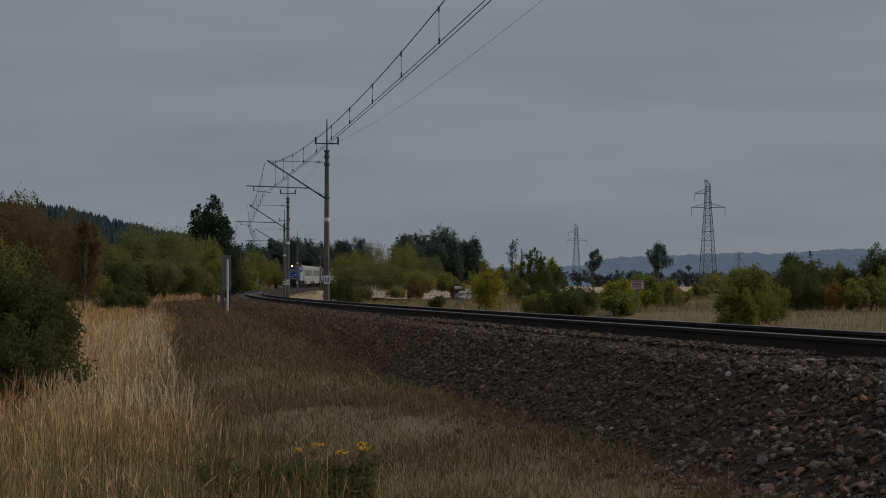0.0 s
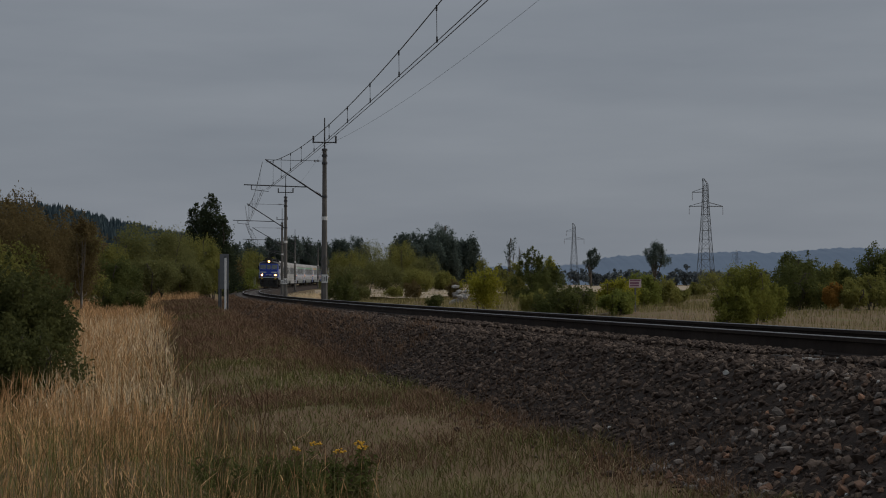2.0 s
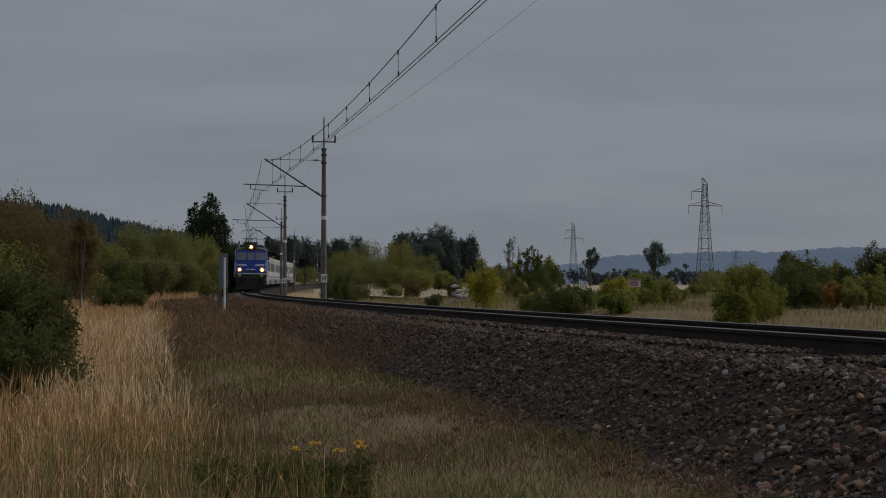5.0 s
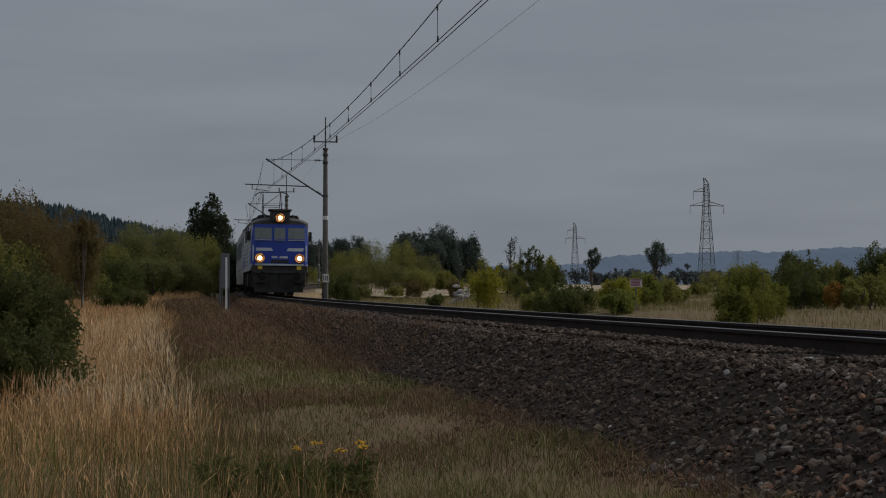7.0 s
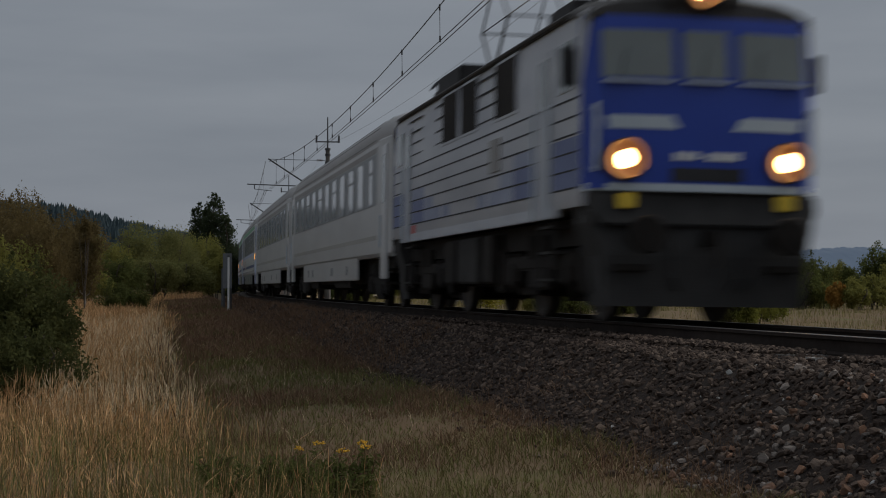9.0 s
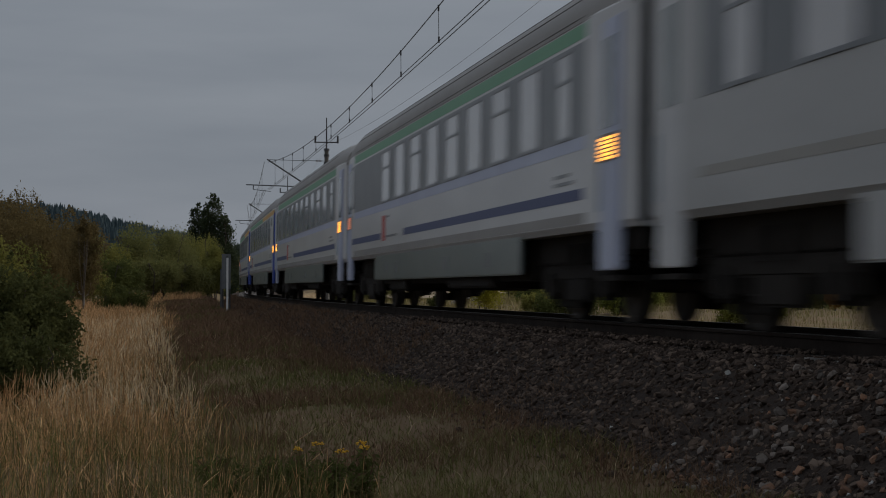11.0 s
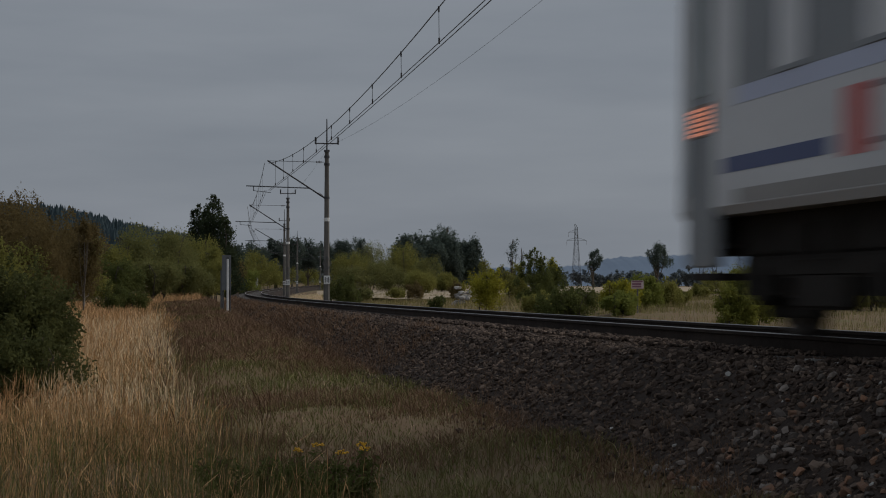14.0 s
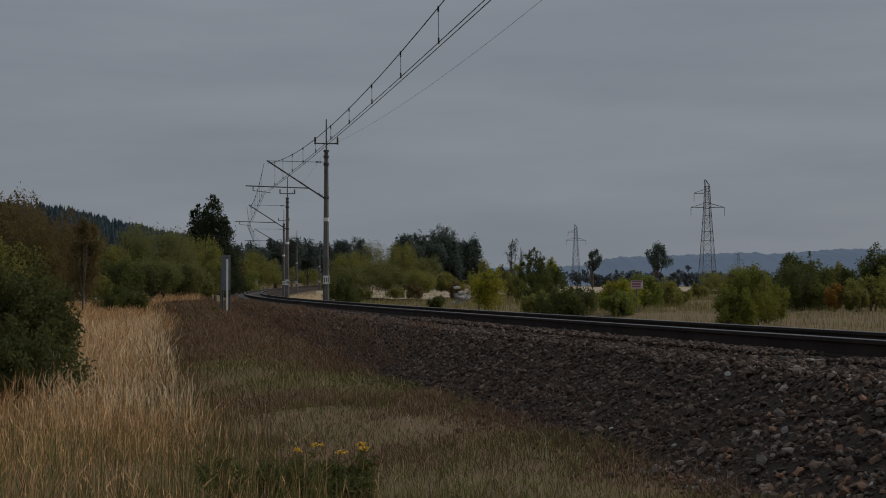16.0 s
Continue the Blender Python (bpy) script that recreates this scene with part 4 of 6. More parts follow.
        for xa, xb in ((hl - 5.05, hl - 3.75), (hl - 7.6, hl - 6.4), (hl - 9.2, hl - 7.95)):
            bm = bmesh.new()
            box(bm, xa - 0.05, xb + 0.05, *sorted((sy * (hw - 0.05), sy * (hw + 0.012))), 2.86, 3.74, 0.01)
            w = part("side_window", bm, M_LOCOWHITE, c)
            # flat black sheet paints the darkness inside the open intake
            bm = bmesh.new()
            box(bm, xa, xb, *sorted((sy * (hw - 0.02), sy * (hw + 0.018))), 2.91, 3.69)
            part("grille", bm, M_UNDER, w, "black sheet standing for the dark of an open air intake")
        for sx in (-1, 1):
            xa, xb = sorted((sx * (hl - 2.45), sx * (hl - 1.80)))
            bm = bmesh.new()
            box(bm, xa, xb, *sorted((sy * (hw - 0.05), sy * (hw + 0.014))), 1.40, 3.50, 0.015)
            d = part("cab_door", bm, M_LOCOWHITE, c)
            bm = bmesh.new()
            box(bm, xa + 0.10, xb - 0.10, *sorted((sy * hw, sy * (hw + 0.022))), 2.72, 3.38)
            part("pane", bm, M_CABGLASS, d)
            for x in (xa - 0.06, xb + 0.06):
                bm = bmesh.new()
                tube(bm, (x, sy * (hw + 0.06), 1.30), (x, sy * (hw + 0.06), 2.75), 0.02, n=6)
                part("handrail", bm, M_BAND, d)
            xa, xb = sorted((sx * (hl - 1.45), sx * (hl - 0.80)))
            bm = bmesh.new()
            box(bm, xa, xb, *sorted((sy * (hw - 0.05), sy * (hw + 0.014))), 2.84, 3.48, 0.01)
            part("cab_window", bm, M_CABGLASS, c)
            # blue patches by the cab
            bm = bmesh.new()
            xa, xb = sorted((sx * (hl - 1.72), sx * (hl - 0.40)))
            box(bm, xa, xb, *sorted((sy * (hw - 0.01), sy * (hw + 0.004))), 1.86, 2.26)
            part("blue_panel", bm, M_SLATEBLUE, c)
            bm = bmesh.new()
            box(bm, xa, xb, *sorted((sy * (hw - 0.01), sy * (hw + 0.004))), 1.64, 1.84)
            part("blue_panel", bm, M_SLATEBLUE, c)
            for za, zb in ((1.64, 1.835), (1.865, 2.055)):
                bm = bmesh.new()
                xa, xb = sorted((sx * (hl - 3.9), sx * (hl - 2.58)))
                box(bm, xa, xb, *sorted((sy * (hw - 0.01), sy * (hw + 0.003))), za, zb)
                part("blue_panel", bm, M_SLATEBLUE, c)
            for xo, w, za, zb in ((4.0, 0.75, 1.865, 2.055), (4.0, 1.5, 1.64, 1.835), (2.58, 1.3, 2.085, 2.275), (5.7, 0.6, 1.64, 1.835)):
                bm = bmesh.new()
                box(bm, *sorted((sx * (hl - xo), sx * (hl - xo - w))), *sorted((sy * (hw - 0.01), sy * (hw + 0.003))), za, zb)
                part("blue_panel", bm, M_PALEBLUE, c, "faded pale blue panel")
            # steps hanging below the door
            bm = bmesh.new()
            xa, xb = sorted((sx * (hl - 2.45), sx * (hl - 1.80)))
            for z in (0.50, 0.85, 1.18):
                box(bm, xa, xb, *sorted((sy * (hw - 0.28), sy * (hw - 0.02))), z, z + 0.035)
            for x in (xa, xb - 0.03):
                box(bm, x, x + 0.03, *sorted((sy * (hw - 0.06), sy * (hw - 0.02))), 0.48, 1.30)
            part("cab_steps", bm, M_UNDERLIGHT, c)
        bm = bmesh.new()
        box(bm, hl - 5.4, hl - 4.75, *sorted((sy * hw, sy * (hw + 0.02))), 2.12, 2.62, 0.01)
        part("builder_plate", bm, M_COACHROOF, c, "grey emblem plate")
        bm = bmesh.new()
        box(bm, -hl + 2.6, -hl + 3.0, *sorted((sy * hw, sy * (hw + 0.006))), 1.42, 1.60)
        part("operator_mark", bm, M_RED, c)
        bm = bmesh.new()
        box(bm, -hl + 1.5, hl - 1.5, *sorted((sy * (hw - 0.06), sy * (hw + 0.008))), 1.30, 1.46, 0.01)
        part("solebar", bm, M_LOCOWHITE, c)
        for xa, xb in ((-0.75, 0.85), (-1.9, -0.95), (1.2, 1.9)):
            bm = bmesh.new()
            box(bm, xa, xb, *sorted((sy * 1.05, sy * 1.40)), 0.48, 1.22, 0.03)
            part("equipment_box", bm, M_UNDERLIGHT if xa == -0.75 else M_UNDER, c)
    bm = bmesh.new()
    box(bm, -hl + 0.5, hl - 0.5, -1.2, 1.2, 0.95, 1.3)
    box(bm, -2.0, 2.0, -1.0, 1.0, 0.45, 1.0, 0.05)
    part("underframe", bm, M_UNDER, c)
    for x in (4.25, -4.25):
        bogie(c, x, 3.05, 0.61, LOCO_WHEEL, 1.28)
    # roof gear
    for x, w in ((-3.4, 1.1), (4.6, 0.7)):
        bm = bmesh.new()
        box(bm, x - w, x + w, -1.08, 1.08, 3.9, 4.40 if w > 1 else 4.26, 0.06)
        part("roof_box", bm, M_BLACK, top)
    bm = bmesh.new()
    for sy in (-1, 1):
        tube(bm, (-6.0, sy * 0.75, 4.25), (6.0, sy * 0.75, 4.25), 0.025, n=6)
        for x in np.arange(-6, 6.1, 1.5):
            tube(bm, (x, sy * 0.75, 4.0), (x, sy * 0.75, 4.25), 0.03, n=6)
    part("busbar", bm, M_DARKSTEEL, top)
    for x0, up in ((-2.1, True), (-5.6, False)):
        knee_z, head_z = (5.08, 5.89) if up else (4.50, 4.58)
        span = 1.05 if up else 1.55
        bm = bmesh.new()
        for sy in (-1, 1):
            tube(bm, (x0 - 0.8, sy * 0.55, 4.36), (x0 + 0.8, sy * 0.55, 4.36), 0.03, n=6)
        for x in (x0 - 0.8, x0 + 0.8):
            tube(bm, (x, -0.55, 4.36), (x, 0.55, 4.36), 0.03, n=6)
            for sy in (-1, 1):
                tube(bm, (x, sy * 0.55, 4.0), (x, sy * 0.55, 4.36), 0.07, n=8)
        base = part("pantograph", bm, M_DARKSTEEL, c, "raised diamond pantograph" if up else "folded diamond pantograph")
        for sx in (-1, 1):
            knee = x0 + sx * span
            rods = [((knee, -0.5, knee_z), (knee, 0.5, knee_z), 0.018, "cross_tube"), ((knee, -0.5, knee_z), (x0 + sx * 0.12, 0.5, head_z - 0.06), 0.011, "diagonal_rod")]
            for sy in (-1, 1):
                rods.append(((x0 + sx * 0.25, sy * 0.52, 4.38), (knee, sy * 0.50, knee_z), 0.028, "lower_arm"))
                rods.append(((knee, sy * 0.50, knee_z), (x0 + sx * 0.12, sy * 0.50, head_z - 0.06), 0.020, "upper_arm"))
            for p, q, r, name in rods:
                bm = bmesh.new()
                tube(bm, p, q, r, n=6)
                part(name, bm, M_DARKSTEEL, base)
        bm = bmesh.new()
        for sx in (-1, 1):
            pts = [(-0.97, -0.24), (-0.86, -0.10), (-0.70, -0.01), (-0.5, 0.0), (0.5, 0.0), (0.70, -0.01), (0.86, -0.10), (0.97, -0.24)]
            for (ya, za), (yb, zb) in zip(pts, pts[1:]):
                tube(bm, (x0 + sx * 0.14, ya, head_z + za), (x0 + sx * 0.14, yb, head_z + zb), 0.024, n=6)
        for y in (-0.5, 0.5):
            tube(bm, (x0 - 0.14, y, head_z - 0.03), (x0 + 0.14, y, head_z - 0.03), 0.022, n=6)
        part("collector_head", bm, M_DARKSTEEL, base)
    return c


loco = make_loco()
EVEN = [(-9.3 + 1.86 * k, 0.62 if k in (0, 10) else 1.06, k % 2 == 0) for k in range(11)]
BLANK_END = [(x + 0.28 * (1 - k / 10), w, split) for k, (x, w, split) in enumerate(EVEN) if k > 1]
MIXED = [(-9.1, 0.55, True), (-7.2, 1.02, False), (-5.35, 1.02, True), (-3.4, 1.06, False), (-1.4, 1.06, True), (0.5, 1.06, False), (2.25, 0.70, True),
         (4.0, 1.04, True), (6.05, 1.10, True), (8.25, 1.10, True)]
coach_old = make_coach("old", windows=EVEN)
coach_pale = make_coach("pale", windows=BLANK_END, lit=(False, True))
coach_open = make_coach("pale", windows=EVEN)
coach_blue = make_coach("blue", True, MIXED)
coach_last = make_coach("blue", True, MIXED, (False, None), M_COACHBAND)
coach_old_2 = copy_thing(coach_old, Matrix())
TRAIN = [coach_old, coach_old_2, coach_pale, coach_open, coach_blue, coach_last]


# ---- ballast stones ----
def stone_mesh(rng):
    bm = bmesh.new()
    bmesh.ops.create_icosphere(bm, subdivisions=1, radius=0.5)
    for v in bm.verts:
        v.co *= rng.uniform(0.55, 1.2)
    v = np.array([q.co[:] for q in bm.verts])
    f = np.array([[w.index for w in q.verts] for q in bm.faces])
    bm.free()
    return v * np.array([1.0, rng.uniform(0.6, 0.9), rng.uniform(0.45, 0.75)]), f


def random_turns(rng, n):
    q = rng.normal(size=(n, 4))
    q /= np.linalg.norm(q, axis=1, keepdims=True)
    w, x, y, z = q.T
    return np.stack([np.stack([1 - 2 * (y * y + z * z), 2 * (x * y - z * w), 2 * (x * z + y * w)], -1),
                     np.stack([2 * (x * y + z * w), 1 - 2 * (x * x + z * z), 2 * (y * z - x * w)], -1),
                     np.stack([2 * (x * z - y * w), 2 * (y * z + x * w), 1 - 2 * (x * x + y * y)], -1)], 1)


def make_stones():
    rng = np.random.default_rng(3)
    shapes = [stone_mesh(rng) for _ in range(8)]
    lots = []
    for s0, s1, l0, l1, density in ((-12, 13, 1.15, 3.15, 420), (-12, 13, 0.85, 1.15, 330), (-38, -12, 0.9, 3.1, 170), (-80, -38, 0.9, 3.1, 55), (-12, 13, -0.6, 0.6, 70)):
        n = int((s1 - s0) * (l1 - l0) * density)
        lots.append((rng.uniform(s0, s1, n), rng.uniform(l0, l1, n), rng.lognormal(0, 0.30, n) * (0.060 if s0 > -20 else 0.075 if s0 > -40 else 0.11)))
    # stones heaped over the sleeper ends, but for two that lie bare
    n = 4200
    se = rng.uniform(-14, 13, n)
    se = se[(se < 5.25) | (se > 6.5)]
    heaped = len(se)
    lots.append((se, rng.uniform(0.86, 1.42, heaped), rng.lognormal(0, 0.25, heaped) * 0.062))
    # loose stones rolled out over the toe
    n = 700
    lots.append((rng.uniform(-14, 13, n), 3.0 + np.abs(rng.normal(0, 0.22, n)), rng.lognormal(0, 0.3, n) * 0.055))
    s, lat, size = (np.concatenate(q) for q in zip(*lots))
    size = np.clip(size, 0.03, 0.16)
    x, y, z0 = line_many(s, lat)
    z = z0 + np.where(lat < 3.0, bed_height(lat), -1.0) + lat * math.sin(CANT)
    gz = ground_height(x, y)
    z = np.maximum(z, gz) + size * 0.10
    z[-n - heaped:-n] += 0.045
    turn = random_turns(rng, len(s))
    which = rng.integers(0, 8, len(s))
    verts, faces, base = [], [], 0
    for k, (v, f) in enumerate(shapes):
        m = which == k
        vv = np.einsum("nij,vj->nvi", turn[m], v) * size[m, None, None] * np.array([1, 1, 0.85]) + np.stack([x[m], y[m], z[m]], 1)[:, None, :]
        ff = f[None] + (np.arange(m.sum()) * len(v))[:, None, None] + base
        verts.append(vv.reshape(-1, 3))
        faces.append(ff.reshape(-1, 3))
        base += m.sum() * len(v)
    ob = raw("ballast_stones", np.concatenate(verts), np.concatenate(faces), M_STONE, bed)
    tagged(ob, "crushed dark grey ballast stones", kind="stuff")
    for nm, mat, n, s0, sz, lab in (("rusty_stones", M_RUST_STONE, 460, 7.5, 0.060, "rust-stained ballast stones"), ("grey_stones", M_MID_STONE, 600, 7.0, 0.060, "lighter grey ballast stones"), ("pale_stones", M_PALE_STONE, 60, 5.0, 0.042, "pale grey ballast stones")):
        s1 = 13 - (13 - s0) * rng.random(n) ** 1.7
        l1 = 3.2 - 1.35 * rng.random(n) ** 1.4
        x1, y1, z1 = line_many(s1, l1)
        size1 = np.clip(rng.lognormal(0, 0.35, n) * sz, 0.02, 0.11)
        zz = np.maximum(z1 + np.where(l1 < 3.0, bed_height(l1), -1.0) + l1 * math.sin(CANT), ground_height(x1, y1)) + size1 * 0.3
        v, f = shapes[2]
        vv = np.einsum("nij,vj->nvi", random_turns(rng, n), v) * size1[:, None, None] + np.stack([x1, y1, zz], 1)[:, None, :]
        ff = f[None] + (np.arange(n) * len(v))[:, None, None]
        tagged(raw(nm, vv.reshape(-1, 3), ff.reshape(-1, 3), mat, bed), lab, kind="stuff")
    # larger single stones of the slope
    meshes = []
    for k in range(8):
        v, f = shapes[k]
        trio = []
        for mat in (M_STONE, M_RUST_STONE, M_PALE_STONE, M_MID_STONE):
            me = bpy.data.meshes.new("stone")
            me.from_pydata([tuple(q) for q in v], [], [tuple(int(a) for a in q) for q in f])
            me.shade_flat()
            me.materials.append(mat)
            trio.append(me)
        meshes.append(trio)
    for k in range(290):
        s1, l1 = rng.uniform(-3, 12), rng.uniform(1.2, 3.1)
        r = rng.random()
        tone = 0
        if s1 > 7.5 and l1 > 2.0:
            tone = 2 if r < 0.03 else 1 if r < 0.24 else 3 if r < 0.5 else 0
        elif r < 0.015:
            tone = 2
        sz = float(np.clip(rng.lognormal(0, 0.25) * (0.074 if tone != 2 else 0.06), 0.045, 0.11))
        p = line(s1, l1, float(bed_height(l1)))
        p.z = max(p.z, float(ground_height([p.x], [p.y])[0])) + sz * 0.22
        ob = new("stone", meshes[rng.integers(0, 8)][tone])
        ob.parent = bed
        ob.matrix_basis = Matrix.Translation(p) @ Euler(tuple(rng.uniform(-0.5, 0.5, 2)) + (rng.uniform(0, 6.28),)).to_matrix().to_4x4() @ Matrix.Scale(sz, 4)


# ---- grass ----
def blades(name, x, y, z, height, width, mat, lean=0.35, seed=5, label="", category="grass", head=False, comb=0.0):
    """Bent tapering blades of two segments; with head, a feathery seed head on top."""
    rng = np.random.default_rng(seed)
    n = len(x)
    a = rng.uniform(0, 2 * np.pi, n)
    b = 1.6 * wave(x, y, 1.9) + rng.normal(0, comb, n) if comb else rng.uniform(0, 2 * np.pi, n)
    ln = np.abs(rng.normal(0, lean, n)) * height
    wx, wy = np.cos(a) * width / 2, np.sin(a) * width / 2
    lx, ly = np.cos(b) * ln, np.sin(b) * ln
    def row(t, k):
        return np.stack([x + lx * t * t + k * wx, y + ly * t * t + k * wy, z + height * t * (1 - 0.15 * t * np.minimum(ln / height, 1))], 1)
    cols = [row(0, -1), row(0, 1), row(0.55, 0.8), row(0.55, -0.8), row(1.0, 0.12), row(1.0, -0.12)]
    quads = [(0, 1, 2, 3), (3, 2, 4, 5)]
    if head:
        cols += [row(0.80, 0.3), row(0.80, -0.3), row(0.88, 1.9), row(0.88, -1.9), row(1.06, 0.2), row(1.06, -0.2)]
        quads += [(7, 6, 8, 9), (9, 8, 10, 11)]
    v = np.stack(cols, 1)
    m = v.shape[1]
    f = np.array(quads)[None] + (np.arange(n) * m)[:, None, None]
    ob = raw(name, v.reshape(-1, 3), f.reshape(-1, 4), mat)
    return tagged(ob, label, category, kind="stuff")


def spots(x, y, places):
    """How strongly a place lies in soft round patches of (x, y, width, length)."""
    return sum(np.exp(-((x - px) / w) ** 2 - ((y - py) / d) ** 2) for px, py, w, d in places)


def scatter(rng, n, s0, s1, l0, l1, power=1.0):
    s = s1 - (s1 - s0) * rng.random(n) ** power
    lat = rng.uniform(l0, l1, n)
    x, y, _ = line_many(s, lat)
    return x, y, lat


def wave(x, y, k=1.0, p=0.0):
    return np.sin(k * x + 2.1 * np.sin(0.6 * k * y + p)) + np.sin(1.3 * k * y + 1.7 * np.sin(0.8 * k * x + p))


def make_grass():
    rng = np.random.default_rng(11)
    # tall straw-coloured grass
    x, y, lat = scatter(rng, 110000, -62, 14, 5.2, 15.0, 1.5)
    keep = (lat > np.interp(y, [10, 14, 18, 24, 40], [6.0, 6.2, 6.65, 6.6, 6.2]) + 0.25 * wave(x, y, 0.9) + 0.22 * wave(x, y, 2.7, 1.5)) & (y > 8.5) & (x > -0.27 * y - 2) & (rng.random(len(x)) < np.clip(0.75 + 0.3 * wave(x, y, 1.6, 2), 0.25, 1) * np.interp(y, [9, 13], [0.5, 1.0]))
    x, y = x[keep], y[keep]
    z = ground_height(x, y) - 0.03
    h = rng.uniform(0.45, 1.12, len(x)) * (1 + 0.10 * wave(x, y, 2.2, 1)) * np.interp(y, [10, 18, 24, 36, 60], [0.44, 0.54, 0.63, 0.66, 0.40])
    blades("tall_dry_grass", x, y, z, h, 0.0022 + 0.00013 * y, M_DRY, 0.27, 6, comb=0.9, label="tall straw-coloured dry grass beside the track", head=True)
    # bleached heads at the back of the straw
    x, y, lat = scatter(rng, 19000, -50, 4, 6.0, 12.0, 1.2)
    keep = (y > 17) & (y < 44) & (x > -0.25 * y) & (wave(x, y, 0.8, 2.5) > -0.3)
    x, y = x[keep], y[keep]
    blades("bleached_grass", x, y, ground_height(x, y) - 0.03, rng.uniform(0.7, 1.1, len(x)) * np.interp(y, [16, 24, 36], [0.52, 0.66, 0.66]), 0.002 + 0.00013 * y, M_BLEACHED, 0.25, 31, label="bleached pale straw grass heads", head=True)
    # single fallen bleached straws in the turf
    x, y, lat = scatter(rng, 700, -20, 9, 3.0, 6.2, 1.2)
    keep = y > 11.5
    x, y = x[keep], y[keep]
    blades("loose_straws", x, y, ground_height(x, y), rng.uniform(0.06, 0.22, len(x)), 0.002 + 0.0001 * y, M_BLEACHED, 0.7, 32, label="single pale straws in the turf")
    # undergrowth in the straw
    x, y, lat = scatter(rng, 44000, -50, 14, 5.7, 14.0, 2.0)
    keep = (y > 8.0) & (x > -0.27 * y - 2)
    x, y = x[keep], y[keep]
    blades("grass_undergrowth", x, y, ground_height(x, y) - 0.03, rng.uniform(0.12, 0.42, len(x)) * np.interp(y, [11, 14, 20], [1.75, 1.2, 0.9]), 0.003 + 0.0002 * y, M_GREEN, 0.5, 7, label="green and brown grass under the straw")
    # green tufts before the straw
    x, y, lat = scatter(rng, 8000, 0, 14, 7.2, 9.8, 1.0)
    keep = (y > 8.2) & (y < 13.0) & (wave(x, y, 2.6, 0.7) > -0.2)
    x, y = x[keep], y[keep]
    blades("green_tufts", x, y, ground_height(x, y) - 0.02, rng.uniform(0.18, 0.42, len(x)), 0.005 + 0 * x, M_TUFT, 0.55, 34, label="fresh green grass tufts before dry straw")
    # short turf along the foot of the bank
    x, y, lat = scatter(rng, 95000, -70, 14, 2.9, 7.2, 1.5)
    keep = y > 7.5
    x, y, lat = x[keep], y[keep], lat[keep]
    h = rng.uniform(0.03, 0.13, len(x)) * (1 + 0.4 * wave(x, y, 1.1)) + 0.03
    blades("short_grass", x, y, ground_height(x, y) - 0.02, np.clip(h, 0.03, 0.4), 0.0029 + 0.00027 * y, M_GREEN, 0.9, 8, label="short green and brown turf at the foot of the bank")
    # rusty dead weeds: low domed tufts gathered in patches
    brown = ((0.85, 16.9, 0.75, 1.7), (1.35, 14.8, 0.45, 1.4), (0.1, 20.2, 0.8, 1.8), (1.6, 12.8, 0.4, 1.0), (1.25, 12.0, 0.35, 0.7), (1.9, 11.3, 0.35, 1.0), (1.75, 10.4, 0.4, 0.8), (-2.0, 20.8, 0.6, 1.4), (-1.15, 19.8, 0.7, 1.1),
             (-1.95, 30.9, 1.2, 3.0), (-6.1, 42.0, 2.2, 9.0), (-4.2, 38.0, 1.5, 6.0), (-0.2, 26.0, 1.0, 2.5), (0.35, 15.0, 0.5, 0.6), (-0.4, 18.0, 0.5, 0.6))
    green = ((-3.2, 26.0, 1.0, 2.6), (-0.6, 22.6, 0.6, 1.2), (-0.8, 16.4, 0.6, 0.8), (0.6, 12.7, 0.6, 0.9), (1.6, 11.2, 0.25, 0.5), (0.05, 11.6, 0.6, 0.8), (-2.6, 23.6, 0.6, 1.2))
    x, y, lat = scatter(rng, 27000, -95, 13, 1.75, 6.8, 1.25)
    pat = (0.45 * wave(x, y, 0.75, 1.0) + 0.40 * wave(x, y, 2.3, 0.4) + 1.7 * spots(x, y, brown) - 1.9 * spots(x, y, green) + np.where(np.abs(lat - 3.3) < 0.4, 0.35, 0)
           + np.interp(y, [23, 40], [0, 1.7]) - np.clip((2.75 - lat) * 2.2, 0, 3) * np.interp(y, [21, 46], [1, 0.22]) - np.where(lat > 5.8, 0.6, 0) + 0.05)
    keep = (pat + rng.normal(0, 0.5, len(x)) > 0.66) & (y > 9)
    cx, cy, clat, cpat = x[keep], y[keep], lat[keep], np.clip(pat[keep], 0.3, 2.4)
    m = 7
    reach = np.repeat(rng.uniform(0.05, 0.16, len(cx)), m)
    a, q = rng.uniform(0, 6.283, len(cx) * m), np.sqrt(rng.random(len(cx) * m))
    x, y = np.repeat(cx, m) + reach * q * np.cos(a), np.repeat(cy, m) + reach * q * np.sin(a)
    lat, zl = offset_from_line(x, y)
    zs = np.maximum(ground_height(x, y), zl + np.interp(lat, [1.95, 3.05], [-0.23, -1.02]))
    h = np.repeat(rng.uniform(0.07, 0.17, len(cx)) * (1 + 0.45 * cpat), m) * (1 - 0.55 * q * q) * rng.uniform(0.7, 1.15, len(x)) * np.where(lat < 3.0, np.interp(y, [18, 28], [0.7, 1.05]), 1.0)
    blades("dead_weeds", x, y, zs - 0.02, h, 0.0026 + 0.00027 * y, M_WEED, 0.95, 9, label="dull brown withered weeds in patches", category="weeds")
    # tall brown dock stalks along the edge of the straw
    x, y, lat = scatter(rng, 600, -16, 7, 5.5, 6.5, 1.0)
    keep = (wave(x, y, 1.4, 4) > -0.2) & (y > 12)
    x, y = x[keep], y[keep]
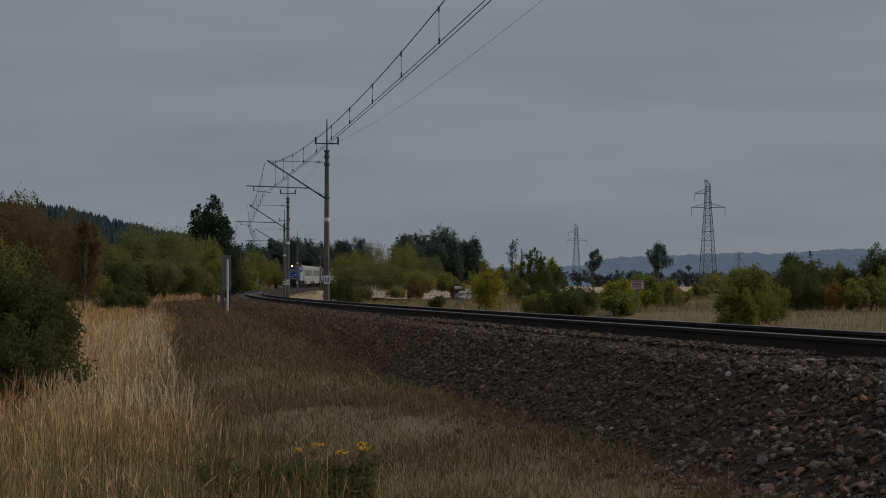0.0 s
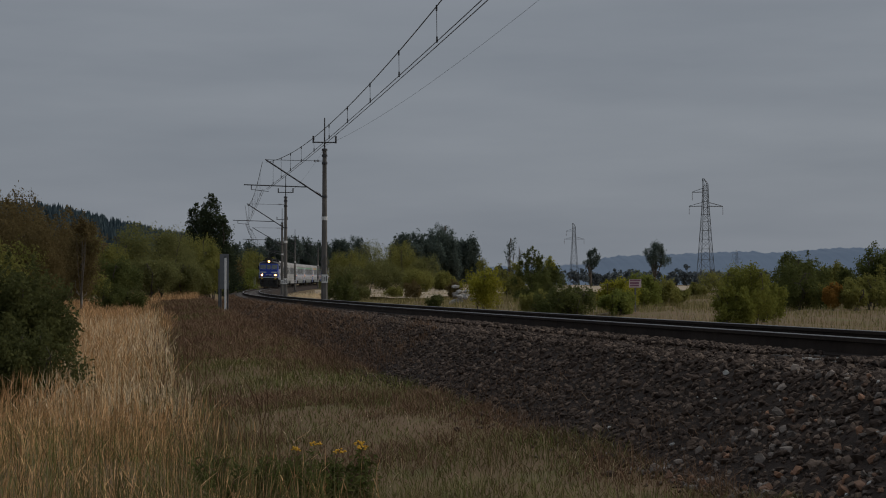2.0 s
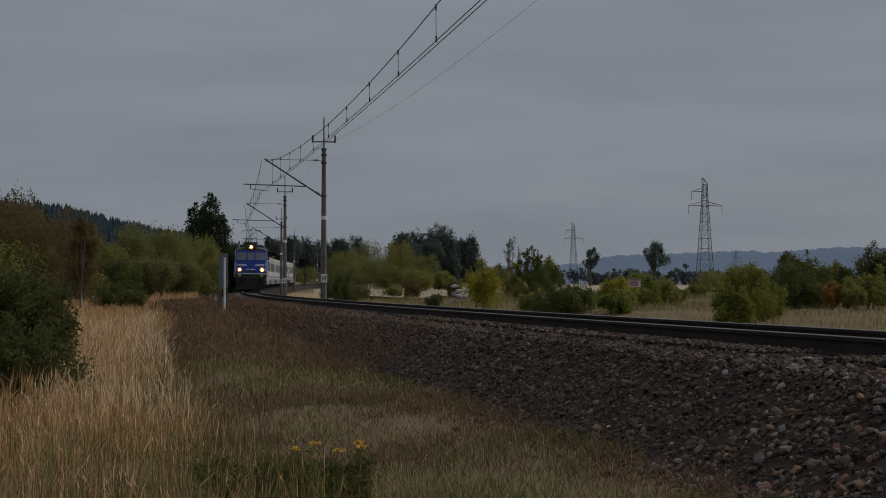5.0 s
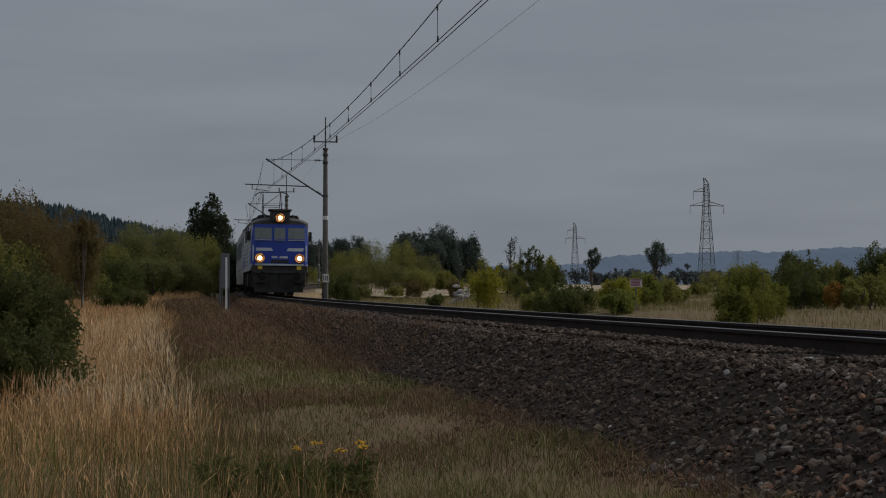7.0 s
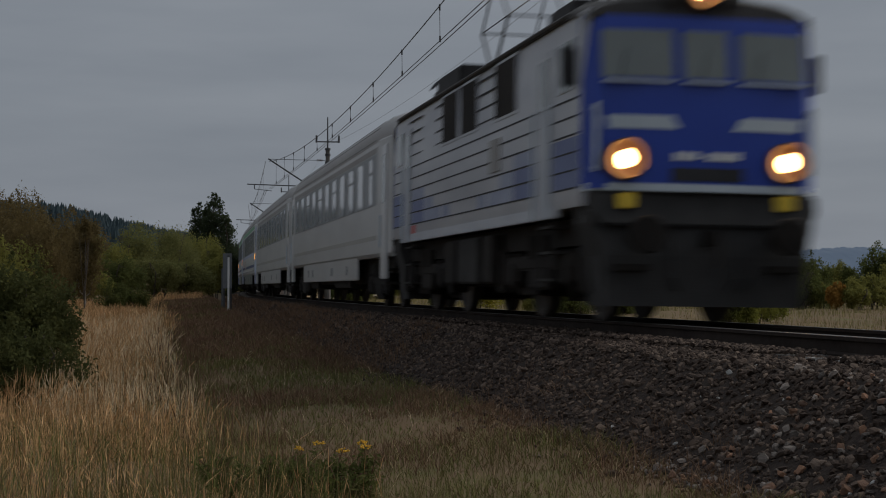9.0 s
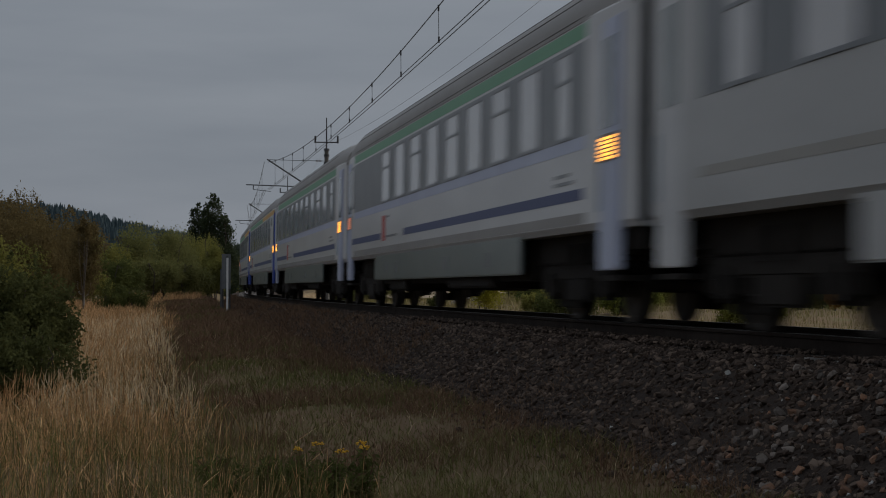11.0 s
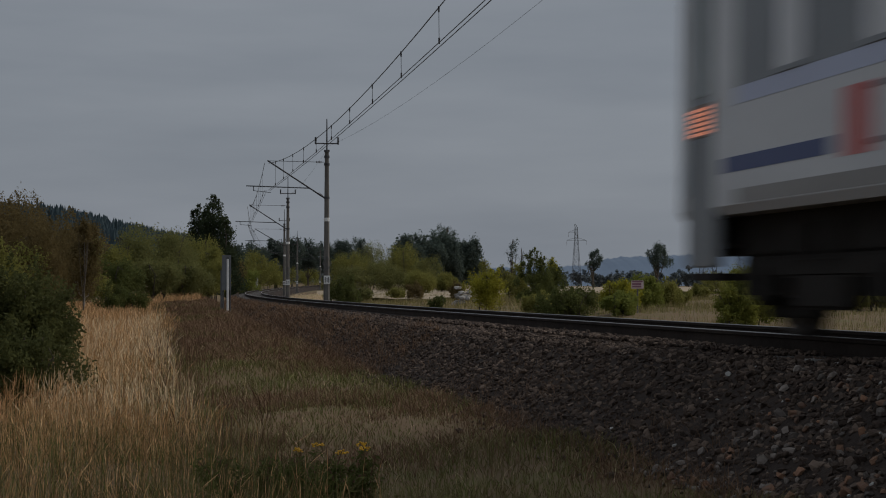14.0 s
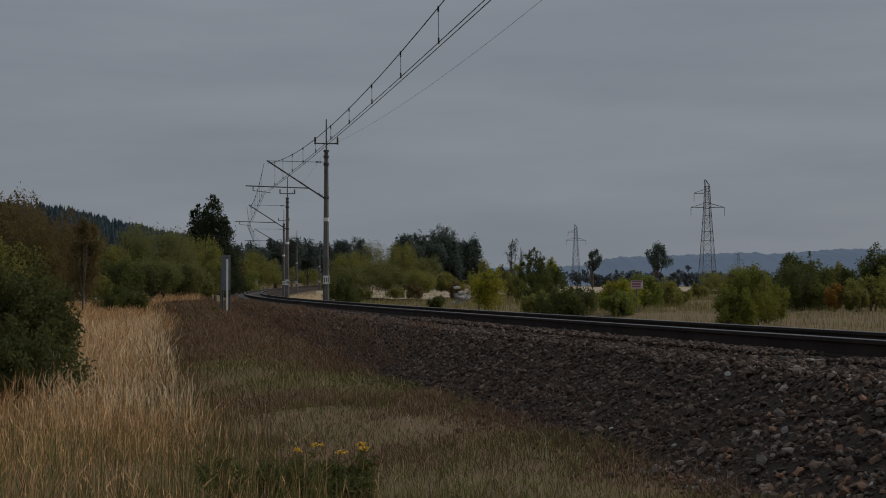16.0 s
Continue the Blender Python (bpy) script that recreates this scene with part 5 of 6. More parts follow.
    blades("dock_stalks", x, y, ground_height(x, y) - 0.02, rng.uniform(0.25, 0.72, len(x)), 0.003 + 0.00016 * y, M_WEED, 0.22, 14, label="dark brown withered dock stalks beside straw", category="weeds", head=True)
    # far verge and meadow
    x, y, lat = scatter(rng, 95000, -150, 6, -34.0, -3.0, 1.0)
    keep = rng.random(len(x)) < np.clip(0.7 + 0.35 * wave(x, y, 0.35, 3), 0.1, 1)
    x, y = x[keep], y[keep]
    blades("meadow_grass", x, y, ground_height(x, y) - 0.03, rng.uniform(0.10, 0.44, len(x)) * np.interp(y, [30, 70], [0.62, 1.0]), 0.003 + 0.0002 * y, M_MEADOW, 0.3, 10, label="yellowing meadow grass across the track")
    x, y, lat = scatter(rng, 16000, -170, -68, 4.0, 9.0, 1.0)
    px, d = rng.uniform(512, 580, 3500), rng.uniform(112, 150, 3500)
    xs = (px - 784) / 2914.5 * d
    blades("pale_grass_patch", xs, d, ground_height(xs, d) - 0.03, rng.uniform(0.35, 0.75, len(xs)), 0.035 + 0 * xs, M_BLEACHED, 0.3, 33, label="bleached grass inside the bend")
    blades("far_dry_grass", x, y, ground_height(x, y) - 0.03, rng.uniform(0.25, 0.6, len(x)), 0.025 + 0.0 * y, M_DRY, 0.3, 12, label="pale dry grass along the bank")


make_grass()


# ---- trees and shrubs ----
def crown_points(rng, n, w, d, z0, z1, clumps, conic=False, dome=False, full=0.85, lump=1.0):
    """Leaf places gathered in uneven clumps on a few upright lobes, or in a pointed crown."""
    cs, rs = [], []
    k = 6 + int(rng.integers(0, 4))
    tall = z1 - z0
    lobes = []
    ph = rng.uniform(0, 6.283, 4)
    for q in range(k):
        a, r = rng.uniform(0, 6.283), (0.0 if q == 0 else math.sqrt(rng.uniform(0.15, 1.0)) * 0.30)
        high = 1.0 if q == 0 else rng.uniform(0.78, 1.0) * (1 - 0.3 * r)
        lobes.append((r * math.cos(a) * w + (rng.uniform(-0.12, 0.12) * w if q == 0 else 0), r * math.sin(a) * d, high, rng.uniform(0.60, 0.90)))
    for _ in range(clumps):
        if conic:
            t = rng.random() ** (1.3 if full > 0.6 else 0.7)
            r = (1 - t) ** full * 0.95 * math.sqrt(rng.random()) + 0.02
            a = rng.uniform(0, 6.283)
            cs.append((r * math.cos(a) * w / 2, r * math.sin(a) * d / 2, z0 + tall * t))
            rs.append(0.10 * (w + tall) / 2 * rng.uniform(0.5, 1.1) * (1.15 - t))
        elif dome:
            u = rng.normal(size=3)
            u /= np.linalg.norm(u)
            r = rng.uniform(0.15, 1.0) ** 0.5 * 0.84
            a = math.atan2(u[2], u[0])
            r *= 0.86 + 0.16 * math.sin(2 * a + ph[0]) + 0.12 * math.sin(3 * a + ph[1]) + 0.08 * math.sin(5 * a + ph[2])
            cs.append((u[0] * r * w / 2, u[1] * r * d / 2, z0 + tall * (0.44 + (0.46 if u[2] > 0 else 0.40) * u[2] * r * rng.uniform(0.9, 1.12))))
            rs.append(0.125 * (w + tall) / 2 * rng.uniform(0.5, 1.15))
        else:
            lx, ly, high, wide = lobes[int(rng.integers(0, k))]
            u = rng.normal(size=3)
            u /= np.linalg.norm(u)
            r = rng.uniform(0.35, 1.0)
            cs.append((lx + u[0] * r * w * wide / 2, ly + u[1] * r * d * wide / 2, z0 + tall * high * (0.52 + 0.46 * u[2] * r)))
            rs.append(0.135 * (w + tall) / 2 * rng.uniform(0.45, 1.3) * (0.75 if u[2] > 0.6 else 1.0))
    cs, rs = np.array(cs), np.array(rs) * lump
    i = rng.choice(clumps, n, p=rs ** 2 / (rs ** 2).sum())
    v = rng.normal(size=(n, 3))
    v /= np.linalg.norm(v, axis=1, keepdims=True)
    rad = rng.random(n)[:, None] ** 0.45
    v[:, 2] *= 1.35
    p = cs[i] + v * rad * rs[i][:, None] * (1 + 0.16 * rng.normal(size=(n, 1)))
    if not conic:
        # slim shoots that break the outline
        tops = np.argsort(-cs[:, 2] + 0.3 * tall * rng.random(len(cs)))[:14]
        m = min(n // 20, 300)
        pick = tops[rng.integers(0, len(tops), m)]
        bend = rng.normal(0, 0.02 * w, (len(cs), 2))
        t = rng.random(m)
        p[:m] = cs[pick]
        p[:m, 2] += t * 0.09 * tall
        p[:m, :2] += bend[pick] * t[:, None] * 2 + rng.normal(0, 0.010 * w, (m, 2))
    p[:, 2] = np.maximum(p[:, 2], 0.02)
    return p, cs


def leaf_mesh(rng, p, size, narrow=0.5):
    n = len(p)
    t = random_turns(rng, n)
    sz = size * rng.uniform(0.6, 1.4, n)
    q = np.array([(-0.5, 0, 0), (0, -narrow / 2, 0.08), (0.5, 0, 0), (0, narrow / 2, 0.08)])
    v = np.einsum("nij,vj->nvi", t, q) * sz[:, None, None] + p[:, None, :]
    f = np.arange(n * 4).reshape(n, 4)
    return v.reshape(-1, 3), f


def make_tree(name, label, category, seed, w, h, leaf_mat, n=3500, leaf=0.16, trunk_r=0.08, bottom=0.12, clumps=45, bark=None, conic=False, stems=1, bare=0.0, dome=False, full=0.85, lump=1.0, group="shrubs and trees by the line"):
    rng = np.random.default_rng(seed)
    ob = empty(name, label, category, group)
    p, cs = crown_points(rng, int(n * 1.6), w, w * 0.85, h * bottom, h, clumps, conic=conic, dome=dome, full=full, lump=lump)
    v, f = leaf_mesh(rng, p, leaf * 0.74)
    raw("crown", v, f, leaf_mat, ob)
    bark = bark or M_BARK
    for k in range(stems):
        bm = bmesh.new()
        a = rng.uniform(0, 6.283)
        off = 0.0 if stems == 1 else 0.12 * w * rng.uniform(0.2, 1)
        base = Vector((off * math.cos(a), off * math.sin(a), -0.3))
        topz = h * (0.95 if conic else 0.72 + bare * 0.2)
        last, r = base, trunk_r
        for j in range(1, 5):
            nxt = Vector((base.x * (1 + j * 0.5) + rng.normal(0, 0.03 * w), base.y * (1 + j * 0.5) + rng.normal(0, 0.03 * w), topz * j / 4))
            tube(bm, last, nxt, r, r * 0.72, n=7)
            if not conic and j > 0:
                near = sorted(cs.tolist(), key=lambda c: (Vector(c) - nxt).length + rng.random() * 0.3 * w)[:4 + int(6 * bare)]
                for c in near:
                    mid = nxt.lerp(Vector(c), 0.55) + Vector((0, 0, -0.05 * h))
                    tube(bm, nxt, mid, r * 0.42, r * 0.28, n=5)
                    tube(bm, mid, c, r * 0.28, r * 0.08, n=5)
            last, r = nxt, r * 0.72
        part("trunk" if stems == 1 else "stem", bm, bark, ob)
    return ob


def place_at(ob, px, dist, turn=0.0):
    """Stand a thing on the ground in the direction px, dist metres ahead."""
    x = (px - 784) / 2914.5 * dist
    z = float(ground_height([x], [dist])[0])
    ob.matrix_basis = Matrix.Translation((x, dist, z - 0.03)) @ Euler((0, 0, turn)).to_matrix().to_4x4()
    return ob


def tree_to(name, label, category, seed, px, dist, top, wide, mat, **kw):
    """A plant at px whose top reaches the height top, wide across, both as seen from the camera."""
    x = (px - 784) / 2914.5 * dist
    g = float(ground_height([x], [dist])[0])
    h = EYE + (505.4 - top) / 2914.5 * dist - g
    w = wide / 2914.5 * dist
    if not kw.get("conic"):
        h *= 1.14 if kw.get("dome") else 1.06
    return place_at(make_tree(name, label, category, seed, w, h, mat, **kw), px, dist)


def make_plants():
    sh, tr = "shrub", "tree"
    t = tree_to
    # thicket on the near side
    t("thorn_bush", "dense dark green bush in dry grass", sh, 1, 20, 23, 432, 215, M_LEAF_THORN, n=24000, leaf=0.08, clumps=240, lump=0.72, bottom=0.02, stems=4, trunk_r=0.03)
    t("thorn_bush", "low dark green bush in dry grass", sh, 2, 52, 20.0, 548, 190, M_LEAF_THORN, n=9000, leaf=0.07, clumps=120, lump=0.75, bottom=0.02, stems=3, trunk_r=0.02)
    t("thorn_bush", "dense dark green bush in dry grass", sh, 3, -90, 24, 420, 200, M_LEAF_THORN, n=9000, leaf=0.075, clumps=80, bottom=0.02, stems=3, trunk_r=0.03)
    t("birch", "slender birch with brown autumn leaves", tr, 4, 22, 62, 318, 130, M_LEAF_BROWN, n=8500, leaf=0.13, clumps=100, bottom=0.12, bark=M_BARK, trunk_r=0.07)
    t("birch", "young birch with brown autumn leaves", tr, 5, 84, 66, 352, 120, M_LEAF_BROWN, n=8000, leaf=0.13, clumps=100, bottom=0.12, bark=M_BARK, trunk_r=0.06)
    t("birch", "young birch with pale trunk and brown leaves", tr, 6, 148, 64, 384, 70, M_LEAF_BROWN, n=3500, leaf=0.13, clumps=50, bottom=0.20, bark=M_BIRCH, trunk_r=0.05)
    for k, (px, top, wide) in enumerate(((-8, 322, 90), (34, 330, 70), (60, 346, 80), (108, 354, 80), (128, 372, 70))):
        t("birch", "feathery birch with dark brown autumn leaves", tr, 140 + k, px, 70 + 2 * k, top, wide, M_LEAF_BROWN, n=5200, leaf=0.13, clumps=110, lump=0.65, bottom=0.05, trunk_r=0.05)
    t("birch", "leaning young birch with brown leaves", tr, 9, 46, 60, 372, 110, M_LEAF_BROWN, n=6500, leaf=0.13, clumps=80, bottom=0.08, trunk_r=0.06)
    t("birch", "slim birch with a bare trunk", tr, 10, 148, 54, 368, 34, M_LEAF_BROWN, n=700, leaf=0.10, clumps=20, bottom=0.62, bark=M_BARK, trunk_r=0.028)
    t("willow_bush", "brownish green willow bush", sh, 7, -20, 58, 400, 190, M_LEAF_OLIVE, n=6000, leaf=0.14, clumps=70, bottom=0.03, stems=3, trunk_r=0.05)
    t("willow_bush", "brownish willow bush beside birches", sh, 8, 110, 72, 420, 130, M_LEAF_BROWN, n=5500, leaf=0.15, clumps=70, bottom=0.03, stems=3, trunk_r=0.05)
    for k, (px, dist, top, wide, mat) in enumerate(((190, 92, 412, 120, M_LEAF_OLIVE), (238, 98, 394, 130, M_LEAF_DULL), (292, 104, 390, 140, M_LEAF_DULL), (340, 116, 402, 110, M_LEAF_OLIVE), (378, 124, 412, 60, M_LEAF_OLIVE),
                                                    (205, 82, 455, 110, M_LEAF_DARK), (265, 86, 452, 120, M_LEAF_DULL), (325, 98, 455, 110, M_LEAF_DULL), (372, 108, 462, 70, M_LEAF_OLIVE), (150, 80, 455, 110, M_LEAF_OLIVE))):
        t("willow_bush", "dull olive green willow bush", sh, 20 + k, px, dist, top, wide, mat, n=7500, leaf=0.15, clumps=110, bottom=0.02, stems=3, trunk_r=0.06, dome=True)
    for k, (px, dist, top, wide, mat) in enumerate(((372, 112, 428, 44, M_LEAF_OLIVE), (360, 118, 420, 60, M_LEAF_OLIVE), (312, 110, 398, 90, M_LEAF_DULL), (410, 210, 452, 60, M_LEAF_BROWN), (455, 300, 446, 70, M_LEAF_OLIVE))):
        t("willow_bush", "yellowing willow bush at the end of the thicket", sh, 150 + k, px, dist, top, wide, mat, n=5200, leaf=0.15 if dist < 200 else 0.28, clumps=90, bottom=0.02, stems=3, trunk_r=0.05, dome=True)
    for k, (px, dist, top, wide, mat) in enumerate(((640, 112, 500, 46, M_LEAF_DULL), (735, 120, 500, 54, M_LEAF_BROWN), (700, 128, 506, 40, M_LEAF_OLIVE), (806, 108, 494, 34, M_LEAF_BROWN), (586, 118, 492, 40, M_LEAF_DULL))):
        t("willow_bush", "small brownish bush in pale grass", sh, 160 + k, px, dist, top, wide, mat, n=2600, leaf=0.13, clumps=50, bottom=0.02, stems=3, trunk_r=0.03, dome=True)
    t("thorn_bush", "low dark bush at the edge of dry grass", sh, 33, 196, 60, 498, 70, M_LEAF_DARK, n=3500, leaf=0.09, clumps=45, bottom=0.02, stems=3, trunk_r=0.02)
    t("thorn_bush", "low dark bush at the edge of dry grass", sh, 34, 236, 63, 505, 60, M_LEAF_DARK, n=3000, leaf=0.09, clumps=45, bottom=0.02, stems=3, trunk_r=0.02)
    t("spruce", "tall dark spruce standing above bushes", tr, 35, 376, 172, 346, 96, M_NEEDLE, n=13000, leaf=0.34, clumps=190, bottom=0.03, trunk_r=0.16, conic=True, full=0.48, lump=1.7)
    t("spruce", "dark spruce standing above bushes", tr, 36, 350, 174, 361, 62, M_NEEDLE, n=9000, leaf=0.34, clumps=140, bottom=0.03, trunk_r=0.14, conic=True, full=0.42, lump=1.7)
    t("spruce", "dark spruce standing above bushes", tr, 37, 396, 171, 382, 56, M_NEEDLE, n=8000, leaf=0.34, clumps=120, bottom=0.03, trunk_r=0.14, conic=True, full=0.38, lump=1.7)
    # growth behind the bend
    for k, (px, dist, top, wide, mat) in enumerate(((418, 330, 428, 56, M_LEAF_FAR), (452, 340, 428, 60, M_LEAF_FAR), (486, 350, 420, 60, M_LEAF_FAR), (516, 372, 416, 58, M_LEAF_FAR), (545, 380, 419, 52, M_LEAF_FAR), (578, 390, 426, 50, M_LEAF_FAR), (608, 385, 414, 62, M_LEAF_FAR), (640, 395, 428, 56, M_LEAF_FAR))):
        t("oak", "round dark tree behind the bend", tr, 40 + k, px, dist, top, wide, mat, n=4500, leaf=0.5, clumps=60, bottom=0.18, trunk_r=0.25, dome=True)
    for k, (px, dist, top, wide, mat) in enumerate(((425, 250, 448, 60, M_LEAF_OLIVE), (470, 330, 452, 60, M_LEAF_OLIVE), (440, 225, 470, 60, M_LEAF_GREEN), (490, 350, 462, 60, M_LEAF_OLIVE), (545, 400, 468, 60, M_LEAF_OLIVE))):
        t("willow_bush", "olive willow bush beside the bend", sh, 50 + k, px, dist, top, wide, mat, n=4500, leaf=0.32, clumps=60, bottom=0.02, stems=3, trunk_r=0.06)
    for k, (px, dist, top, wide, mat) in enumerate(((612, 205, 437, 80, M_LEAF_OLIVE), (660, 210, 430, 100, M_LEAF_DULL), (712, 212, 428, 96, M_LEAF_OLIVE), (752, 205, 450, 80, M_LEAF_DULL), (625, 190, 468, 90, M_LEAF_DULL),
                                                    (690, 192, 462, 110, M_LEAF_DULL), (742, 190, 476, 90, M_LEAF_OLIVE), (784, 196, 482, 60, M_LEAF_OLIVE))):
        t("willow_bush", "olive green willow thicket across the track", sh, 60 + k, px, dist, top, wide, mat, n=7500, leaf=0.20, clumps=110, bottom=0.02, stems=3, trunk_r=0.06, dome=True)
    t("thorn_bush", "dark low bush beside the mast", sh, 70, 618, 100, 484, 76, M_LEAF_DARK, n=4500, leaf=0.14, clumps=55, bottom=0.02, stems=3, trunk_r=0.03)
    for k, (px, top, wide) in enumerate(((716, 414, 70), (750, 410, 76), (782, 408, 90), (820, 420, 76), (790, 440, 124))):
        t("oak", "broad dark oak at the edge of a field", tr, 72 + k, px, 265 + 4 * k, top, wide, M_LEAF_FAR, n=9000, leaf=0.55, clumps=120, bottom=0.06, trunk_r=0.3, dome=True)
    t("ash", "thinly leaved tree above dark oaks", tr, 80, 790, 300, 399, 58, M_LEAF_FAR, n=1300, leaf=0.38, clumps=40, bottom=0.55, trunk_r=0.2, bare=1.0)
    t("thorn_bush", "small dark bush in pale grass", sh, 81, 775, 72, 516, 34, M_LEAF_DARK, n=1800, leaf=0.10, clumps=30, bottom=0.02, stems=3, trunk_r=0.02)
    # right of the middle
    t("young_birch", "yellow-green young birch across the track", sh, 82, 858, 68, 466, 72, M_LEAF_YELLOW, n=5200, leaf=0.11, clumps=70, bottom=0.03, stems=3, trunk_r=0.03)
    t("young_birch", "slim bare-topped young birch", sh, 83, 856, 150, 449, 26, M_LEAF_OLIVE, n=900, leaf=0.16, clumps=30, bottom=0.25, trunk_r=0.04, bare=0.6)
    t("ash", "bare thin-leaved tree far across a field", tr, 84, 906, 300, 427, 30, M_LEAF_FAR, n=420, leaf=0.32, clumps=26, bottom=0.46, trunk_r=0.16, bare=1.0, dome=True)
    t("ash", "bare thin-leaved tree far across a field", tr, 85, 922, 320, 436, 14, M_LEAF_FAR, n=150, leaf=0.35, clumps=16, bottom=0.42, trunk_r=0.12, bare=1.0)
    t("willow_bush", "olive willow bush across the track", sh, 86, 905, 120, 468, 70, M_LEAF_OLIVE, n=4200, leaf=0.18, clumps=60, bottom=0.02, stems=3, trunk_r=0.04)
    t("young_pine", "dark young pine among bushes", tr, 87, 944, 105, 438, 88, M_LEAF_DARK, n=7500, leaf=0.15, clumps=110, bottom=0.02, conic=True, full=0.5, lump=1.3, trunk_r=0.06)
    t("willow_bush", "dark green bush among grass", sh, 88, 972, 108, 456, 60, M_LEAF_DARK, n=4500, leaf=0.16, clumps=60, bottom=0.02, stems=3, trunk_r=0.04)
    t("willow_bush", "yellowing bush top among trees", sh, 89, 980, 118, 455, 32, M_LEAF_YELLOW, n=1500, leaf=0.14, clumps=30, bottom=0.3, stems=2, trunk_r=0.03)
    t("thorn_bush", "low dark green bush beside the track", sh, 90, 1000, 54, 504, 112, M_LEAF_DARK, n=6500, leaf=0.10, clumps=80, bottom=0.02, stems=4, trunk_r=0.03)
    t("thorn_bush", "low dark green bush beside the track", sh, 91, 950, 62, 515, 60, M_LEAF_OLIVE, n=3000, leaf=0.10, clumps=50, bottom=0.02, stems=4, trunk_r=0.03)
    t("oak", "lone round tree on the far plain", tr, 92, 1049, 330, 443, 42, M_LEAF_FAR, n=2000, leaf=0.34, clumps=20, bottom=0.36, trunk_r=0.3, bare=0.5, dome=True)
    t("oak", "lone round tree on the far plain", tr, 93, 1164, 300, 430, 66, M_LEAF_FAR, n=3600, leaf=0.34, clumps=26, bottom=0.24, trunk_r=0.3, bare=0.5, dome=True)
    for k, (px, dist, top, wide, mat) in enumerate(((1092, 66, 486, 66, M_LEAF_YELLOW), (1130, 70, 480, 90, M_LEAF_GREEN), (1172, 74, 488, 70, M_LEAF_OLIVE), (1100, 58, 512, 80, M_LEAF_GREEN), (1192, 78, 505, 50, M_LEAF_OLIVE),
                                                    (1240, 110, 500, 46, M_LEAF_OLIVE), (1262, 150, 478, 70, M_LEAF_OLIVE))):
        t("willow_bush", "yellowing green bush beside the meadow", sh, 100 + k, px, dist, top, wide, mat, n=4200, leaf=0.13, clumps=60, bottom=0.02, stems=3, trunk_r=0.03)
    t("young_birch", "yellow-green bush at the meadow edge", sh, 110, 1326, 41, 462, 132, M_LEAF_WILD, n=14000, leaf=0.075, clumps=170, lump=0.95, dome=True, bottom=0.02, stems=4, trunk_r=0.03)
    t("young_birch", "yellow-green bush at the meadow edge", sh, 111, 1296, 40, 500, 80, M_LEAF_WILD, n=3600, leaf=0.10, clumps=60, bottom=0.02, stems=3, trunk_r=0.02)
    t("young_birch", "green bush at the meadow edge", sh, 112, 1362, 43, 492, 70, M_LEAF_WILD, n=3600, leaf=0.10, clumps=60, bottom=0.02, stems=3, trunk_r=0.02)
    for k, (px, dist, top, wide, mat) in enumerate(((1395, 68, 433, 70, M_LEAF_DARK), (1430, 70, 446, 70, M_LEAF_DARK), (1412, 64, 462, 110, M_LEAF_DARK), (1470, 72, 462, 70, M_LEAF_OLIVE), (1476, 60, 496, 28, M_LEAF_RUST),
                                                    (1512, 70, 466, 70, M_LEAF_DARK), (1548, 66, 430, 64, M_LEAF_DARK), (1585, 66, 440, 80, M_LEAF_DARK), (1545, 62, 478, 90, M_LEAF_OLIVE), (1450, 64, 500, 60, M_LEAF_OLIVE), (1515, 60, 502, 60, M_LEAF_OLIVE))):
        t("alder", "dark alder at the edge of the meadow", tr, 120 + k, px, dist, top, wide, mat, n=5200, leaf=0.12, clumps=70, bottom=0.04, stems=2, trunk_r=0.06)


make_plants()


